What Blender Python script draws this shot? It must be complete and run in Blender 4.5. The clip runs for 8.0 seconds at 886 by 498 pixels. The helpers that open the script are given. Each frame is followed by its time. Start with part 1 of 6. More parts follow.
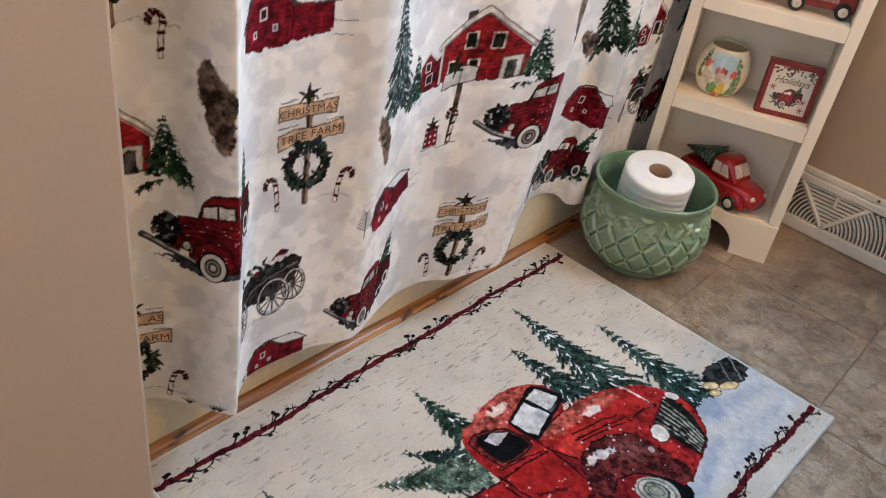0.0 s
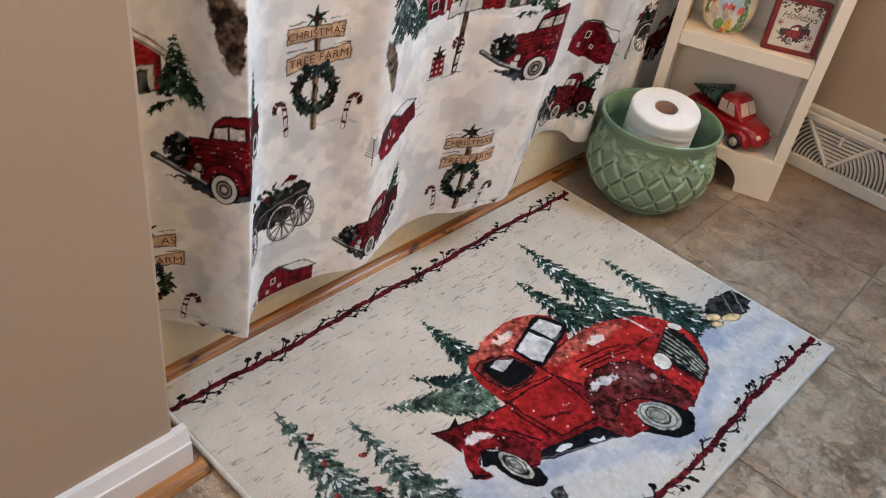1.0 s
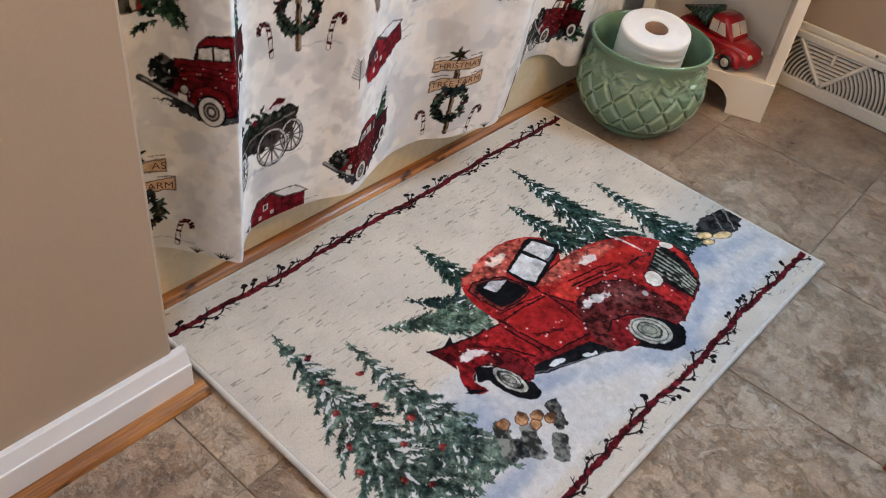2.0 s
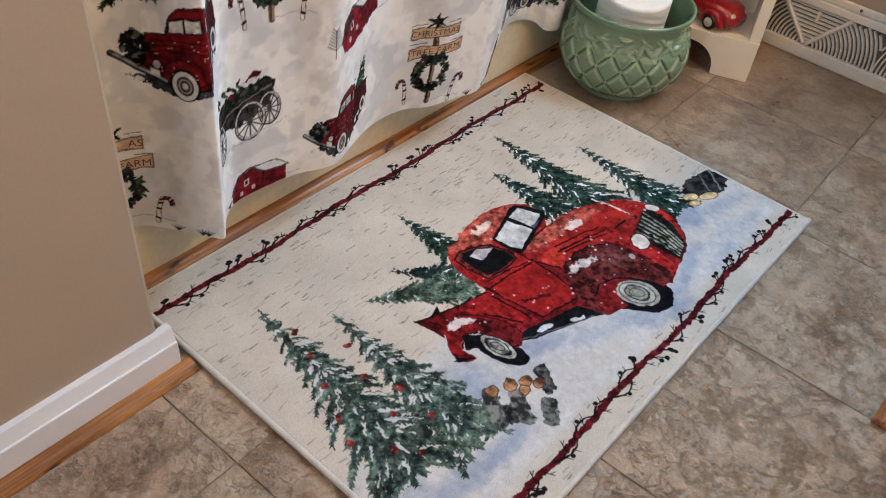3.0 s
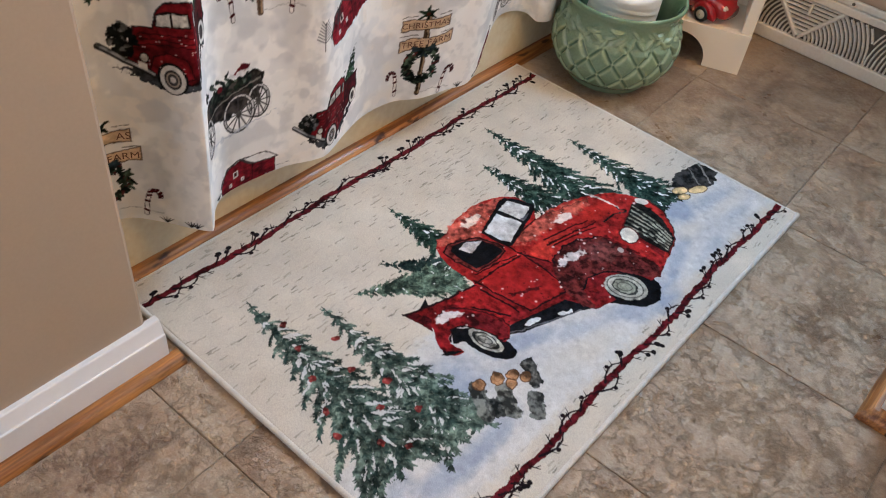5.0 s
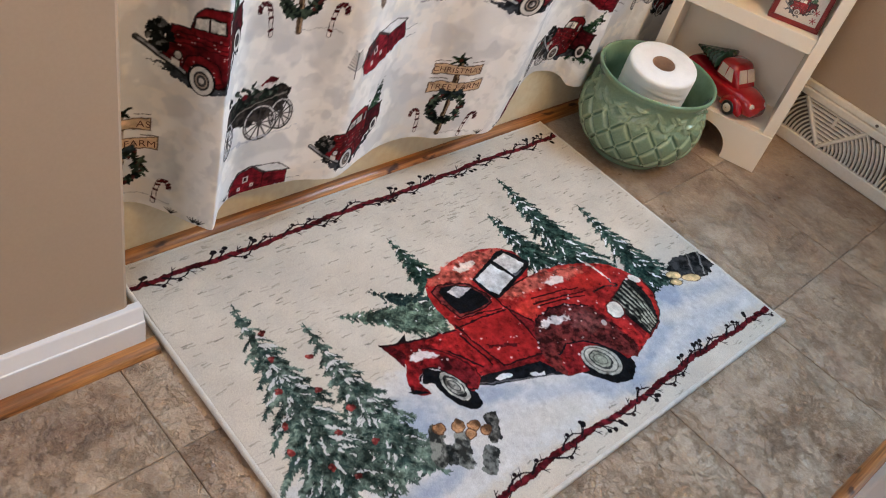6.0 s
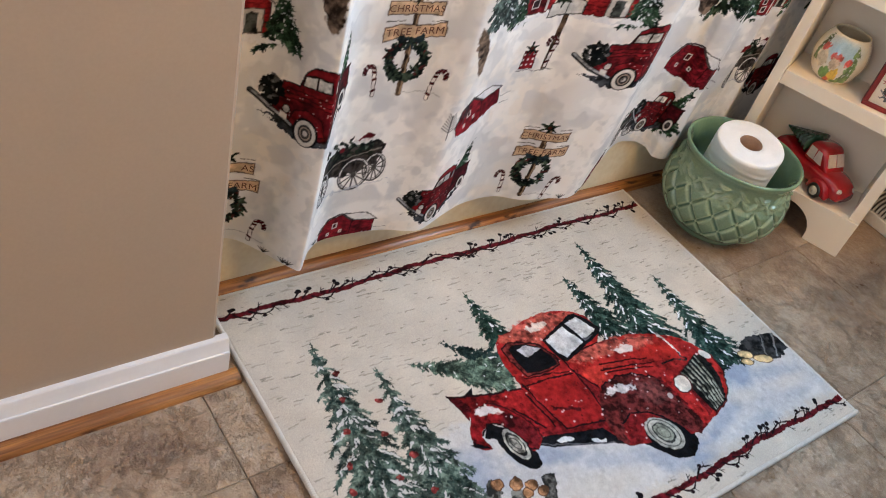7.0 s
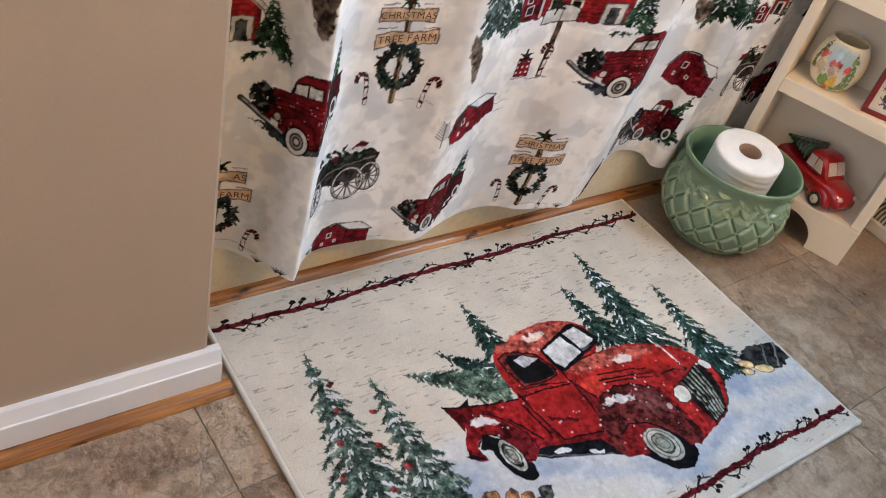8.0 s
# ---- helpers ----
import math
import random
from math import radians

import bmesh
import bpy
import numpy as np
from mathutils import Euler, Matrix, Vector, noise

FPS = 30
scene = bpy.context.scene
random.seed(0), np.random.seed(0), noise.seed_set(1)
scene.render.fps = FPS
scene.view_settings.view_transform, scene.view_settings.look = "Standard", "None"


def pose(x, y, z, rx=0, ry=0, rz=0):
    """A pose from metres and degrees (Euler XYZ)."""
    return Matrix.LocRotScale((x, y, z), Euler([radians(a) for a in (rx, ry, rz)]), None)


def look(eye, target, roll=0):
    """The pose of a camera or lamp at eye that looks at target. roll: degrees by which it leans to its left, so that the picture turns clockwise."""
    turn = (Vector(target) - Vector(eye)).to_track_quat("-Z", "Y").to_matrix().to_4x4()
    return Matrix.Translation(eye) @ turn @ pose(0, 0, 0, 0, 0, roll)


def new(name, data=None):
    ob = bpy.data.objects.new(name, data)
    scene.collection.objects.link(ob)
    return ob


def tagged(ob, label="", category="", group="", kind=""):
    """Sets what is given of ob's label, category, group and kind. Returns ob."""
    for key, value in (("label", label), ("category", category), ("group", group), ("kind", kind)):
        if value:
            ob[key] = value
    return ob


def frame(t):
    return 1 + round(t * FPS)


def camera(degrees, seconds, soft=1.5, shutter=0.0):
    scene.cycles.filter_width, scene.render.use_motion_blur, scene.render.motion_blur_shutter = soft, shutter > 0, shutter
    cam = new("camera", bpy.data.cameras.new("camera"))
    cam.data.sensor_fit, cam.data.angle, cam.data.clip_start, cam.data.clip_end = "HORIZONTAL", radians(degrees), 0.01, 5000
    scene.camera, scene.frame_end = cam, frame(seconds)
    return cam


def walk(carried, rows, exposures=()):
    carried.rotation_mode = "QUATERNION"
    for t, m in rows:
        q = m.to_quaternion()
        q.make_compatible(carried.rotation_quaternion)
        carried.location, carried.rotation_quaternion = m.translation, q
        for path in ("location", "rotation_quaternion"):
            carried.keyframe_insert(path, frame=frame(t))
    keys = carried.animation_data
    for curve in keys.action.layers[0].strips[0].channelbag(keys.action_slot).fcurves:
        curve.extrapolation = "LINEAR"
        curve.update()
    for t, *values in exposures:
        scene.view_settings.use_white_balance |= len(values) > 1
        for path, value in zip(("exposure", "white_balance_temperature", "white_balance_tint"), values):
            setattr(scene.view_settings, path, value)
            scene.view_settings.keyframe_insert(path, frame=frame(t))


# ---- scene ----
# ---------- camera ----------
cam = camera(55.2, 8.0, 1.0)
PATH = [
    (0, (0.711, -0.327, 0.925), (-0.303, 0.968, -0.213), 9.5),
    (0.5, (0.719, -0.343, 0.912), (-0.283, 0.932, -0.259), 9.5),
    (1, (0.741, -0.354, 0.901), (-0.237, 0.896, -0.315), 9.5),
    (1.5, (0.761, -0.366, 0.888), (-0.185, 0.858, -0.38), 9.2),
    (2, (0.772, -0.366, 0.881), (-0.143, 0.835, -0.431), 8.4),
    (3.5, (0.787, -0.349, 0.873), (-0.076, 0.824, -0.498), 6.3),
    (4, (0.786, -0.347, 0.877), (-0.066, 0.819, -0.506), 5.9),
    (5.5, (0.788, -0.342, 0.896), (-0.063, 0.834, -0.48), 11.8),
    (6, (0.799, -0.338, 0.915), (-0.099, 0.853, -0.418), 17.9),
    (6.5, (0.803, -0.354, 0.942), (-0.226, 0.765, -0.358), 18.4),
    (7, (0.809, -0.36, 0.954), (-0.264, 0.723, -0.342), 17.9),
    (7.5, (0.813, -0.356, 0.948), (-0.28, 0.724, -0.333), 17.4),
    (8, (0.818, -0.343, 0.944), (-0.286, 0.736, -0.328), 17.0),
]
walk(cam, [(t, look(eye, target, roll)) for t, eye, target, roll in PATH], [(0, -0.27), (8, -0.17)])

# ---------- light ----------
world = bpy.data.worlds.new("sky")
scene.world = world
world.use_nodes = True
sky = world.node_tree.nodes.new("ShaderNodeTexSky")
sky.sky_type, sky.sun_disc = "NISHITA", False
sky.sun_elevation, sky.sun_rotation = radians(30), radians(120)
world.node_tree.links.new(sky.outputs[0], world.node_tree.nodes["Background"].inputs[0])
world.node_tree.nodes["Background"].inputs[1].default_value = 0.1


def lamp(name, kind, place, target, power, colour, size=0.1, size_y=None):
    data = bpy.data.lights.new(name, kind)
    data.energy, data.color = power, colour
    if kind == "AREA":
        data.shape, data.size, data.size_y = "RECTANGLE", size, size_y or size
    else:
        data.shadow_soft_size = size
    ob = new(name, data)
    ob.matrix_world = look(place, target)
    return ob


# daylight in the opening of the window in the end wall
lamp("window_daylight", "AREA", (0.64, 1.46, 1.44), (0.62, 0.0, 1.20), 47, (0.46, 0.71, 1.0), 0.74, 0.76)
# added fill lamp behind the camera, set in an assumed doorway
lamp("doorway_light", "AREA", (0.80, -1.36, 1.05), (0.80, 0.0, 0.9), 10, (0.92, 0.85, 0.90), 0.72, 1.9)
# the three bulbs of the light bar over the vanity
BULBS = [(1.36, y, 1.72) for y in (0.62, 0.80, 0.98)]
for b in BULBS:
    lamp("vanity_bulb", "POINT", b, (0.6, 0.5, 0), 21, (1.0, 0.59, 0.21), 0.05)
# ---------- materials ----------
def mat(name, a, b, rough=0.6, scale=20.0, fine=200.0, bump=0.1, metal=0.0, coat=0.0, split=(0.35, 0.65), random_offset=False, detail=6.0, distance=0.002, sheen=0.0, stretch=(1, 1, 1), spec=0.5, grain=0.25):
    """A surface that drifts between two colours at a coarse scale, with fine grain and relief."""
    m = bpy.data.materials.new(name)
    m.use_nodes = True
    nt = m.node_tree
    bs = nt.nodes["Principled BSDF"]
    co = nt.nodes.new("ShaderNodeTexCoord")
    mp = nt.nodes.new("ShaderNodeMapping")
    mp.inputs["Scale"].default_value = stretch
    nt.links.new(co.outputs["Object"], mp.inputs[0])
    vec = mp.outputs[0]
    if random_offset:
        info = nt.nodes.new("ShaderNodeObjectInfo")
        mul = nt.nodes.new("ShaderNodeVectorMath")
        mul.operation = "SCALE"
        mul.inputs[0].default_value = (37.0, 19.0, 53.0)
        nt.links.new(info.outputs["Random"], mul.inputs["Scale"])
        add = nt.nodes.new("ShaderNodeVectorMath")
        nt.links.new(vec, add.inputs[0])
        nt.links.new(mul.outputs[0], add.inputs[1])
        vec = add.outputs[0]
    n1 = nt.nodes.new("ShaderNodeTexNoise")
    n1.inputs["Scale"].default_value, n1.inputs["Detail"].default_value = scale, detail
    n2 = nt.nodes.new("ShaderNodeTexNoise")
    n2.inputs["Scale"].default_value, n2.inputs["Detail"].default_value = fine, 4
    for n in (n1, n2):
        nt.links.new(vec, n.inputs["Vector"])
    ramp = nt.nodes.new("ShaderNodeValToRGB")
    ramp.color_ramp.elements[0].position, ramp.color_ramp.elements[1].position = split
    ramp.color_ramp.elements[0].color, ramp.color_ramp.elements[1].color = (*a, 1), (*b, 1)
    nt.links.new(n1.outputs[0], ramp.inputs[0])
    mix = nt.nodes.new("ShaderNodeMix")
    mix.data_type, mix.blend_type = "RGBA", "OVERLAY"
    mix.inputs[0].default_value = grain
    nt.links.new(ramp.outputs[0], mix.inputs[6])
    nt.links.new(n2.outputs[0], mix.inputs[7])
    nt.links.new(mix.outputs[2], bs.inputs["Base Color"])
    bs.inputs["Roughness"].default_value, bs.inputs["Metallic"].default_value = rough, metal
    bs.inputs["Coat Weight"].default_value, bs.inputs["Sheen Weight"].default_value = coat, sheen
    bs.inputs["Specular IOR Level"].default_value = spec
    if bump:
        bp = nt.nodes.new("ShaderNodeBump")
        bp.inputs["Strength"].default_value, bp.inputs["Distance"].default_value = bump, distance
        nt.links.new(n2.outputs[0], bp.inputs["Height"])
        nt.links.new(bp.outputs[0], bs.inputs["Normal"])
    return m


def cloth(name, attribute, rough, weave, bump, through_light=0.0, sheen=0.05):
    """Printed cloth: the print comes from a colour attribute, the weave from relief."""
    m = bpy.data.materials.new(name)
    m.use_nodes = True
    nt = m.node_tree
    bs = nt.nodes["Principled BSDF"]
    at = nt.nodes.new("ShaderNodeAttribute")
    at.attribute_name = attribute
    co = nt.nodes.new("ShaderNodeTexCoord")
    n = nt.nodes.new("ShaderNodeTexNoise")
    n.inputs["Scale"].default_value, n.inputs["Detail"].default_value = weave, 5
    nt.links.new(co.outputs["Object"], n.inputs["Vector"])
    mix = nt.nodes.new("ShaderNodeMix")
    mix.data_type, mix.blend_type = "RGBA", "OVERLAY"
    mix.inputs[0].default_value = 0.22
    nt.links.new(at.outputs["Color"], mix.inputs[6])
    nt.links.new(n.outputs[0], mix.inputs[7])
    nt.links.new(mix.outputs[2], bs.inputs["Base Color"])
    bs.inputs["Roughness"].default_value, bs.inputs["Sheen Weight"].default_value = rough, sheen
    bs.inputs["Specular IOR Level"].default_value = 0.05
    bp = nt.nodes.new("ShaderNodeBump")
    bp.inputs["Strength"].default_value, bp.inputs["Distance"].default_value = bump, 0.001
    nt.links.new(n.outputs[0], bp.inputs["Height"])
    nt.links.new(bp.outputs[0], bs.inputs["Normal"])
    if through_light:
        tr = nt.nodes.new("ShaderNodeBsdfTranslucent")
        nt.links.new(mix.outputs[2], tr.inputs[0])
        ms = nt.nodes.new("ShaderNodeMixShader")
        ms.inputs[0].default_value = through_light
        nt.links.new(bs.outputs[0], ms.inputs[1])
        nt.links.new(tr.outputs[0], ms.inputs[2])
        nt.links.new(ms.outputs[0], nt.nodes["Material Output"].inputs[0])
    return m


def wood(name, a, b, rough=0.42):
    """Varnished oak: long grain along y, dark pores and a few knots."""
    m = mat(name, a, b, rough, 95, 420, 0.3, coat=0.1, stretch=(1, 0.035, 1), split=(0.38, 0.62), distance=0.0008, grain=0.85)
    nt = m.node_tree
    bs = nt.nodes["Principled BSDF"]
    base = bs.inputs["Base Color"].links[0].from_socket
    co = [n for n in nt.nodes if n.type == "TEX_COORD"][0]
    mp = nt.nodes.new("ShaderNodeMapping")
    mp.inputs["Scale"].default_value = (1, 0.35, 1)
    nt.links.new(co.outputs["Object"], mp.inputs[0])
    knots = nt.nodes.new("ShaderNodeTexNoise")
    knots.inputs["Scale"].default_value, knots.inputs["Detail"].default_value = 55, 3
    nt.links.new(mp.outputs[0], knots.inputs["Vector"])
    ramp = nt.nodes.new("ShaderNodeValToRGB")
    ramp.color_ramp.elements[0].position, ramp.color_ramp.elements[1].position = 0.64, 0.72
    nt.links.new(knots.outputs[0], ramp.inputs[0])
    mx = nt.nodes.new("ShaderNodeMix")
    mx.data_type = "RGBA"
    mx.inputs[7].default_value = (0.055, 0.018, 0.006, 1)
    nt.links.new(ramp.outputs[0], mx.inputs[0])
    nt.links.new(base, mx.inputs[6])
    nt.links.new(mx.outputs[2], bs.inputs["Base Color"])
    return m


PAINT_TAN = mat("tan_wall_paint", (0.375, 0.285, 0.205), (0.40, 0.303, 0.219), 0.6, 3, 260, 0.08, distance=0.0005, grain=0.05)
PAINT_CREAM = mat("cream_tub_enamel", (0.66, 0.57, 0.40), (0.70, 0.61, 0.44), 0.32, 6, 90, 0.02)
PAINT_WHITE = mat("white_gloss_paint", (0.66, 0.645, 0.64), (0.72, 0.705, 0.70), 0.38, 9, 140, 0.06, distance=0.0006, grain=0.06)
SHELF_WHITE = mat("white_shelf_paint", (0.86, 0.77, 0.63), (0.89, 0.80, 0.66), 0.45, 9, 160, 0.08, distance=0.0006, grain=0.06)
CEILING = mat("ceiling_white", (0.75, 0.73, 0.70), (0.8, 0.78, 0.75), 0.9, 8, 160, 0.2)
OAK = wood("varnished_oak", (0.16, 0.05, 0.012), (0.43, 0.185, 0.052))
GROUT = mat("brown_grout", (0.22, 0.175, 0.125), (0.31, 0.25, 0.185), 0.9, 40, 300, 0.3)
GLAZE = mat("green_glaze", (0.135, 0.225, 0.135), (0.20, 0.30, 0.185), 0.2, 14, 160, 0.03, coat=0.4, grain=0.12)
PAPER = mat("white_tissue", (0.80, 0.79, 0.77), (0.86, 0.85, 0.83), 0.95, 30, 500, 0.5, distance=0.001)
CARD_TUBE = mat("brown_cardboard", (0.24, 0.14, 0.09), (0.30, 0.18, 0.115), 0.9, 40, 300, 0.3)
RED_GLAZE = mat("red_glaze", (0.30, 0.005, 0.010), (0.36, 0.008, 0.014), 0.12, 12, 100, 0.02, coat=0.6)
DARK_GREEN = mat("dark_green_glaze", (0.010, 0.035, 0.018), (0.025, 0.075, 0.036), 0.25, 70, 200, 0.3, coat=0.4)
TYRE = mat("black_paint", (0.008, 0.008, 0.009), (0.016, 0.015, 0.015), 0.35, 30, 200, 0.05)
HUB = mat("cream_hub_paint", (0.62, 0.55, 0.45), (0.7, 0.62, 0.5), 0.35, 30, 200, 0.05)
PANE_PAINT = mat("pale_window_paint", (0.60, 0.50, 0.45), (0.68, 0.57, 0.50), 0.3, 20, 200, 0.02)
VENT_WHITE = mat("white_enamelled_steel", (0.66, 0.62, 0.54), (0.72, 0.68, 0.60), 0.4, 10, 150, 0.04)
VENT_DARK = mat("gap_shade_and_screws", (0.11, 0.095, 0.075), (0.15, 0.13, 0.105), 0.9, 20, 100, 0.1)
THREAD = mat("white_overlock_thread", (0.54, 0.515, 0.475), (0.62, 0.595, 0.55), 0.9, 60, 900, 0.4, sheen=0.3)
CHROME = mat("brushed_chrome", (0.55, 0.55, 0.55), (0.65, 0.65, 0.64), 0.2, 20, 200, 0.02, metal=1.0)


def slate():
    """Brown and beige mottled stone-look tile: clouds, dark veins, pale bloom and a cleft surface."""
    m = bpy.data.materials.new("mottled_stone_tile")
    m.use_nodes = True
    nt = m.node_tree
    bs = nt.nodes["Principled BSDF"]
    co = nt.nodes.new("ShaderNodeTexCoord")
    info = nt.nodes.new("ShaderNodeObjectInfo")
    mul = nt.nodes.new("ShaderNodeVectorMath")
    mul.operation = "SCALE"
    mul.inputs[0].default_value = (37.0, 19.0, 53.0)
    nt.links.new(info.outputs["Random"], mul.inputs["Scale"])
    add = nt.nodes.new("ShaderNodeVectorMath")
    nt.links.new(co.outputs["Object"], add.inputs[0])
    nt.links.new(mul.outputs[0], add.inputs[1])

    def noise_at(scale, detail, rough=0.55, warp=0.0, kind="FBM"):
        n = nt.nodes.new("ShaderNodeTexNoise")
        n.noise_type = kind
        n.inputs["Scale"].default_value, n.inputs["Detail"].default_value = scale, detail
        n.inputs["Roughness"].default_value, n.inputs["Distortion"].default_value = rough, warp
        nt.links.new(add.outputs[0], n.inputs["Vector"])
        return n.outputs[0]

    def ramp_of(value, *stops):
        r = nt.nodes.new("ShaderNodeValToRGB")
        while len(r.color_ramp.elements) < len(stops):
            r.color_ramp.elements.new(0.5)
        for e, (p, c) in zip(r.color_ramp.elements, stops):
            e.position, e.color = p, (*c, 1)
        nt.links.new(value, r.inputs[0])
        return r.outputs[0]

    def blend(factor, amount, a, b, mode="MIX"):
        k = nt.nodes.new("ShaderNodeMath")
        k.operation = "MULTIPLY"
        k.inputs[1].default_value = amount
        nt.links.new(factor, k.inputs[0])
        x = nt.nodes.new("ShaderNodeMix")
        x.data_type, x.blend_type = "RGBA", mode
        nt.links.new(k.outputs[0], x.inputs[0])
        nt.links.new(a, x.inputs[6])
        if isinstance(b, tuple):
            x.inputs[7].default_value = (*b, 1)
        else:
            nt.links.new(b, x.inputs[7])
        return x.outputs[2]

    clouds = ramp_of(noise_at(8, 8, 0.62, 0.6), (0.34, (0.215, 0.126, 0.078)), (0.46, (0.335, 0.222, 0.142)), (0.57, (0.41, 0.292, 0.196)), (0.68, (0.50, 0.385, 0.275)))
    col = blend(ramp_of(noise_at(3.3, 3), (0.45, (0, 0, 0)), (0.62, (1, 1, 1))), 0.4, clouds, (0.34, 0.255, 0.17))
    col = blend(ramp_of(noise_at(30, 6, 0.7), (0.50, (0, 0, 0)), (0.72, (1, 1, 1))), 0.45, col, (0.14, 0.092, 0.062))
    col = blend(ramp_of(noise_at(9, 7, 0.7, 0.4), (0.52, (0, 0, 0)), (0.66, (1, 1, 1))), 0.6, col, (0.52, 0.42, 0.315))
    col = blend(ramp_of(noise_at(85, 5, 0.75), (0.48, (0, 0, 0)), (0.58, (1, 1, 1))), 0.22, col, (0.15, 0.09, 0.05))
    col = blend(ramp_of(noise_at(105, 5, 0.75), (0.52, (0, 0, 0)), (0.60, (1, 1, 1))), 0.27, col, (0.56, 0.46, 0.32))
    vein = nt.nodes.new("ShaderNodeMath")
    vein.operation = "ABSOLUTE"
    sub = nt.nodes.new("ShaderNodeMath")
    sub.operation = "SUBTRACT"
    sub.inputs[1].default_value = 0.5
    nt.links.new(noise_at(6.5, 8, 0.7, 0.2), sub.inputs[0])
    nt.links.new(sub.outputs[0], vein.inputs[0])
    veins = ramp_of(vein.outputs[0], (0.0, (1, 1, 1)), (0.02, (0, 0, 0)))
    col = blend(veins, 0.10, col, (0.12, 0.08, 0.055))
    nt.links.new(col, bs.inputs["Base Color"])
    gloss = nt.nodes.new("ShaderNodeMapRange")
    gloss.inputs["To Min"].default_value, gloss.inputs["To Max"].default_value = 0.20, 0.42
    nt.links.new(noise_at(25, 5), gloss.inputs["Value"])
    nt.links.new(gloss.outputs[0], bs.inputs["Roughness"])
    cleft = ramp_of(noise_at(21, 9, 0.72, 0.3), (0.50, (0, 0, 0)), (0.525, (1, 1, 1)))
    bs.inputs["Specular IOR Level"].default_value = 0.85
    # cleft relief: broad steps, chipped edges, ridges along the veins, pits
    total = None
    for value, amount in ((noise_at(12, 8, 0.7, 0.3), 0.9), (noise_at(75, 6, 0.7), 0.8), (cleft, 0.22), (veins, -0.25)):
        k = nt.nodes.new("ShaderNodeMath")
        k.operation = "MULTIPLY_ADD"
        k.inputs[1].default_value = amount
        nt.links.new(value, k.inputs[0])
        if total is not None:
            nt.links.new(total, k.inputs[2])
        else:
            k.inputs[2].default_value = 0.0
        total = k.outputs[0]
    bp = nt.nodes.new("ShaderNodeBump")
    bp.inputs["Strength"].default_value, bp.inputs["Distance"].default_value = 0.95, 0.006
    nt.links.new(total, bp.inputs["Height"])
    nt.links.new(bp.outputs[0], bs.inputs["Normal"])
    return m


TILE = slate()


# ---------- mesh helpers ----------
def finish(name, me, material, parent=None, label="", smooth=True, at=None):
    if smooth:
        me.polygons.foreach_set("use_smooth", np.ones(len(me.polygons), dtype=bool))
    if material:
        me.materials.append(material)
    ob = new(name, me)
    if at is not None:
        ob.matrix_basis = at
    if parent is not None:
        ob.parent = parent
    if label:
        ob["label"] = label
    return ob


def part(name, bm, material, parent=None, label="", smooth=False, at=None):
    """Links a bmesh as one mesh object, under a thing or a part."""
    me = bpy.data.meshes.new(name)
    bm.to_mesh(me)
    bm.free()
    return finish(name, me, material, parent, label, smooth, at)


def thing(name, at, label, category, group="", kind=""):
    ob = new(name)
    ob.matrix_basis = at
    ob.empty_display_size = 0.05
    return tagged(ob, label, category, group, kind)


def grid(name, P, material, parent=None, label="", wrap=False, at=None, smooth=True, colours=None):
    """A mesh over an array of points P[rows, columns, 3]; wrap joins the last column to the first."""
    nu, nv = P.shape[:2]
    i, j = np.meshgrid(np.arange(nu - 1), np.arange(nv if wrap else nv - 1), indexing="ij")
    k = (j + 1) % nv
    quads = np.stack([i * nv + j, i * nv + k, (i + 1) * nv + k, (i + 1) * nv + j], -1).reshape(-1, 4)
    me = bpy.data.meshes.new(name)
    me.vertices.add(nu * nv)
    me.vertices.foreach_set("co", P.reshape(-1).astype(np.float32))
    me.loops.add(quads.size)
    me.loops.foreach_set("vertex_index", quads.reshape(-1).astype(np.int32))
    me.polygons.add(len(quads))
    me.polygons.foreach_set("loop_start", np.arange(0, quads.size, 4, dtype=np.int32))
    me.update(calc_edges=True)
    if colours is not None:
        layer = me.color_attributes.new("print", "FLOAT_COLOR", "POINT")
        rgba = np.ones((nu * nv, 4), np.float32)
        rgba[:, :3] = colours.reshape(-1, 3)
        layer.data.foreach_set("color", rgba.reshape(-1))
    return finish(name, me, material, parent, label, smooth, at)


def box(bm, lo, hi, bevel=0.0, segments=2):
    """Adds a box between two corners, with bevelled edges."""
    m = Matrix.Translation([(a + b) / 2 for a, b in zip(lo, hi)]) @ Matrix.Diagonal([b - a for a, b in zip(lo, hi)] + [1])
    made = bmesh.ops.create_cube(bm, size=1, matrix=m)
    if bevel:
        edges = list({e for v in made["verts"] for e in v.link_edges})
        bmesh.ops.bevel(bm, geom=edges, offset=bevel, segments=segments, affect="EDGES", profile=0.5)
    return bm


def block(name, lo, hi, material, parent=None, label="", bevel=0.0):
    return part(name, box(bmesh.new(), lo, hi, bevel), material, parent, label)


def extrude_profile(name, profile, axis, a, b, material, parent=None, label="", smooth=False):
    """A moulding: the outline (u, w) drawn out along y or x from a to b; u is across, w is up."""
    bm = bmesh.new()
    ends = []
    for d in (a, b):
        ends.append([bm.verts.new((u, d, w) if axis == "y" else (d, u, w)) for u, w in profile])
    n = len(profile)
    for i in range(n):
        bm.faces.new((ends[0][i], ends[0][(i + 1) % n], ends[1][(i + 1) % n], ends[1][i]))
    bm.faces.new(ends[0])
    bm.faces.new(ends[1])
    bmesh.ops.recalc_face_normals(bm, faces=bm.faces)
    return part(name, bm, material, parent, label, smooth)


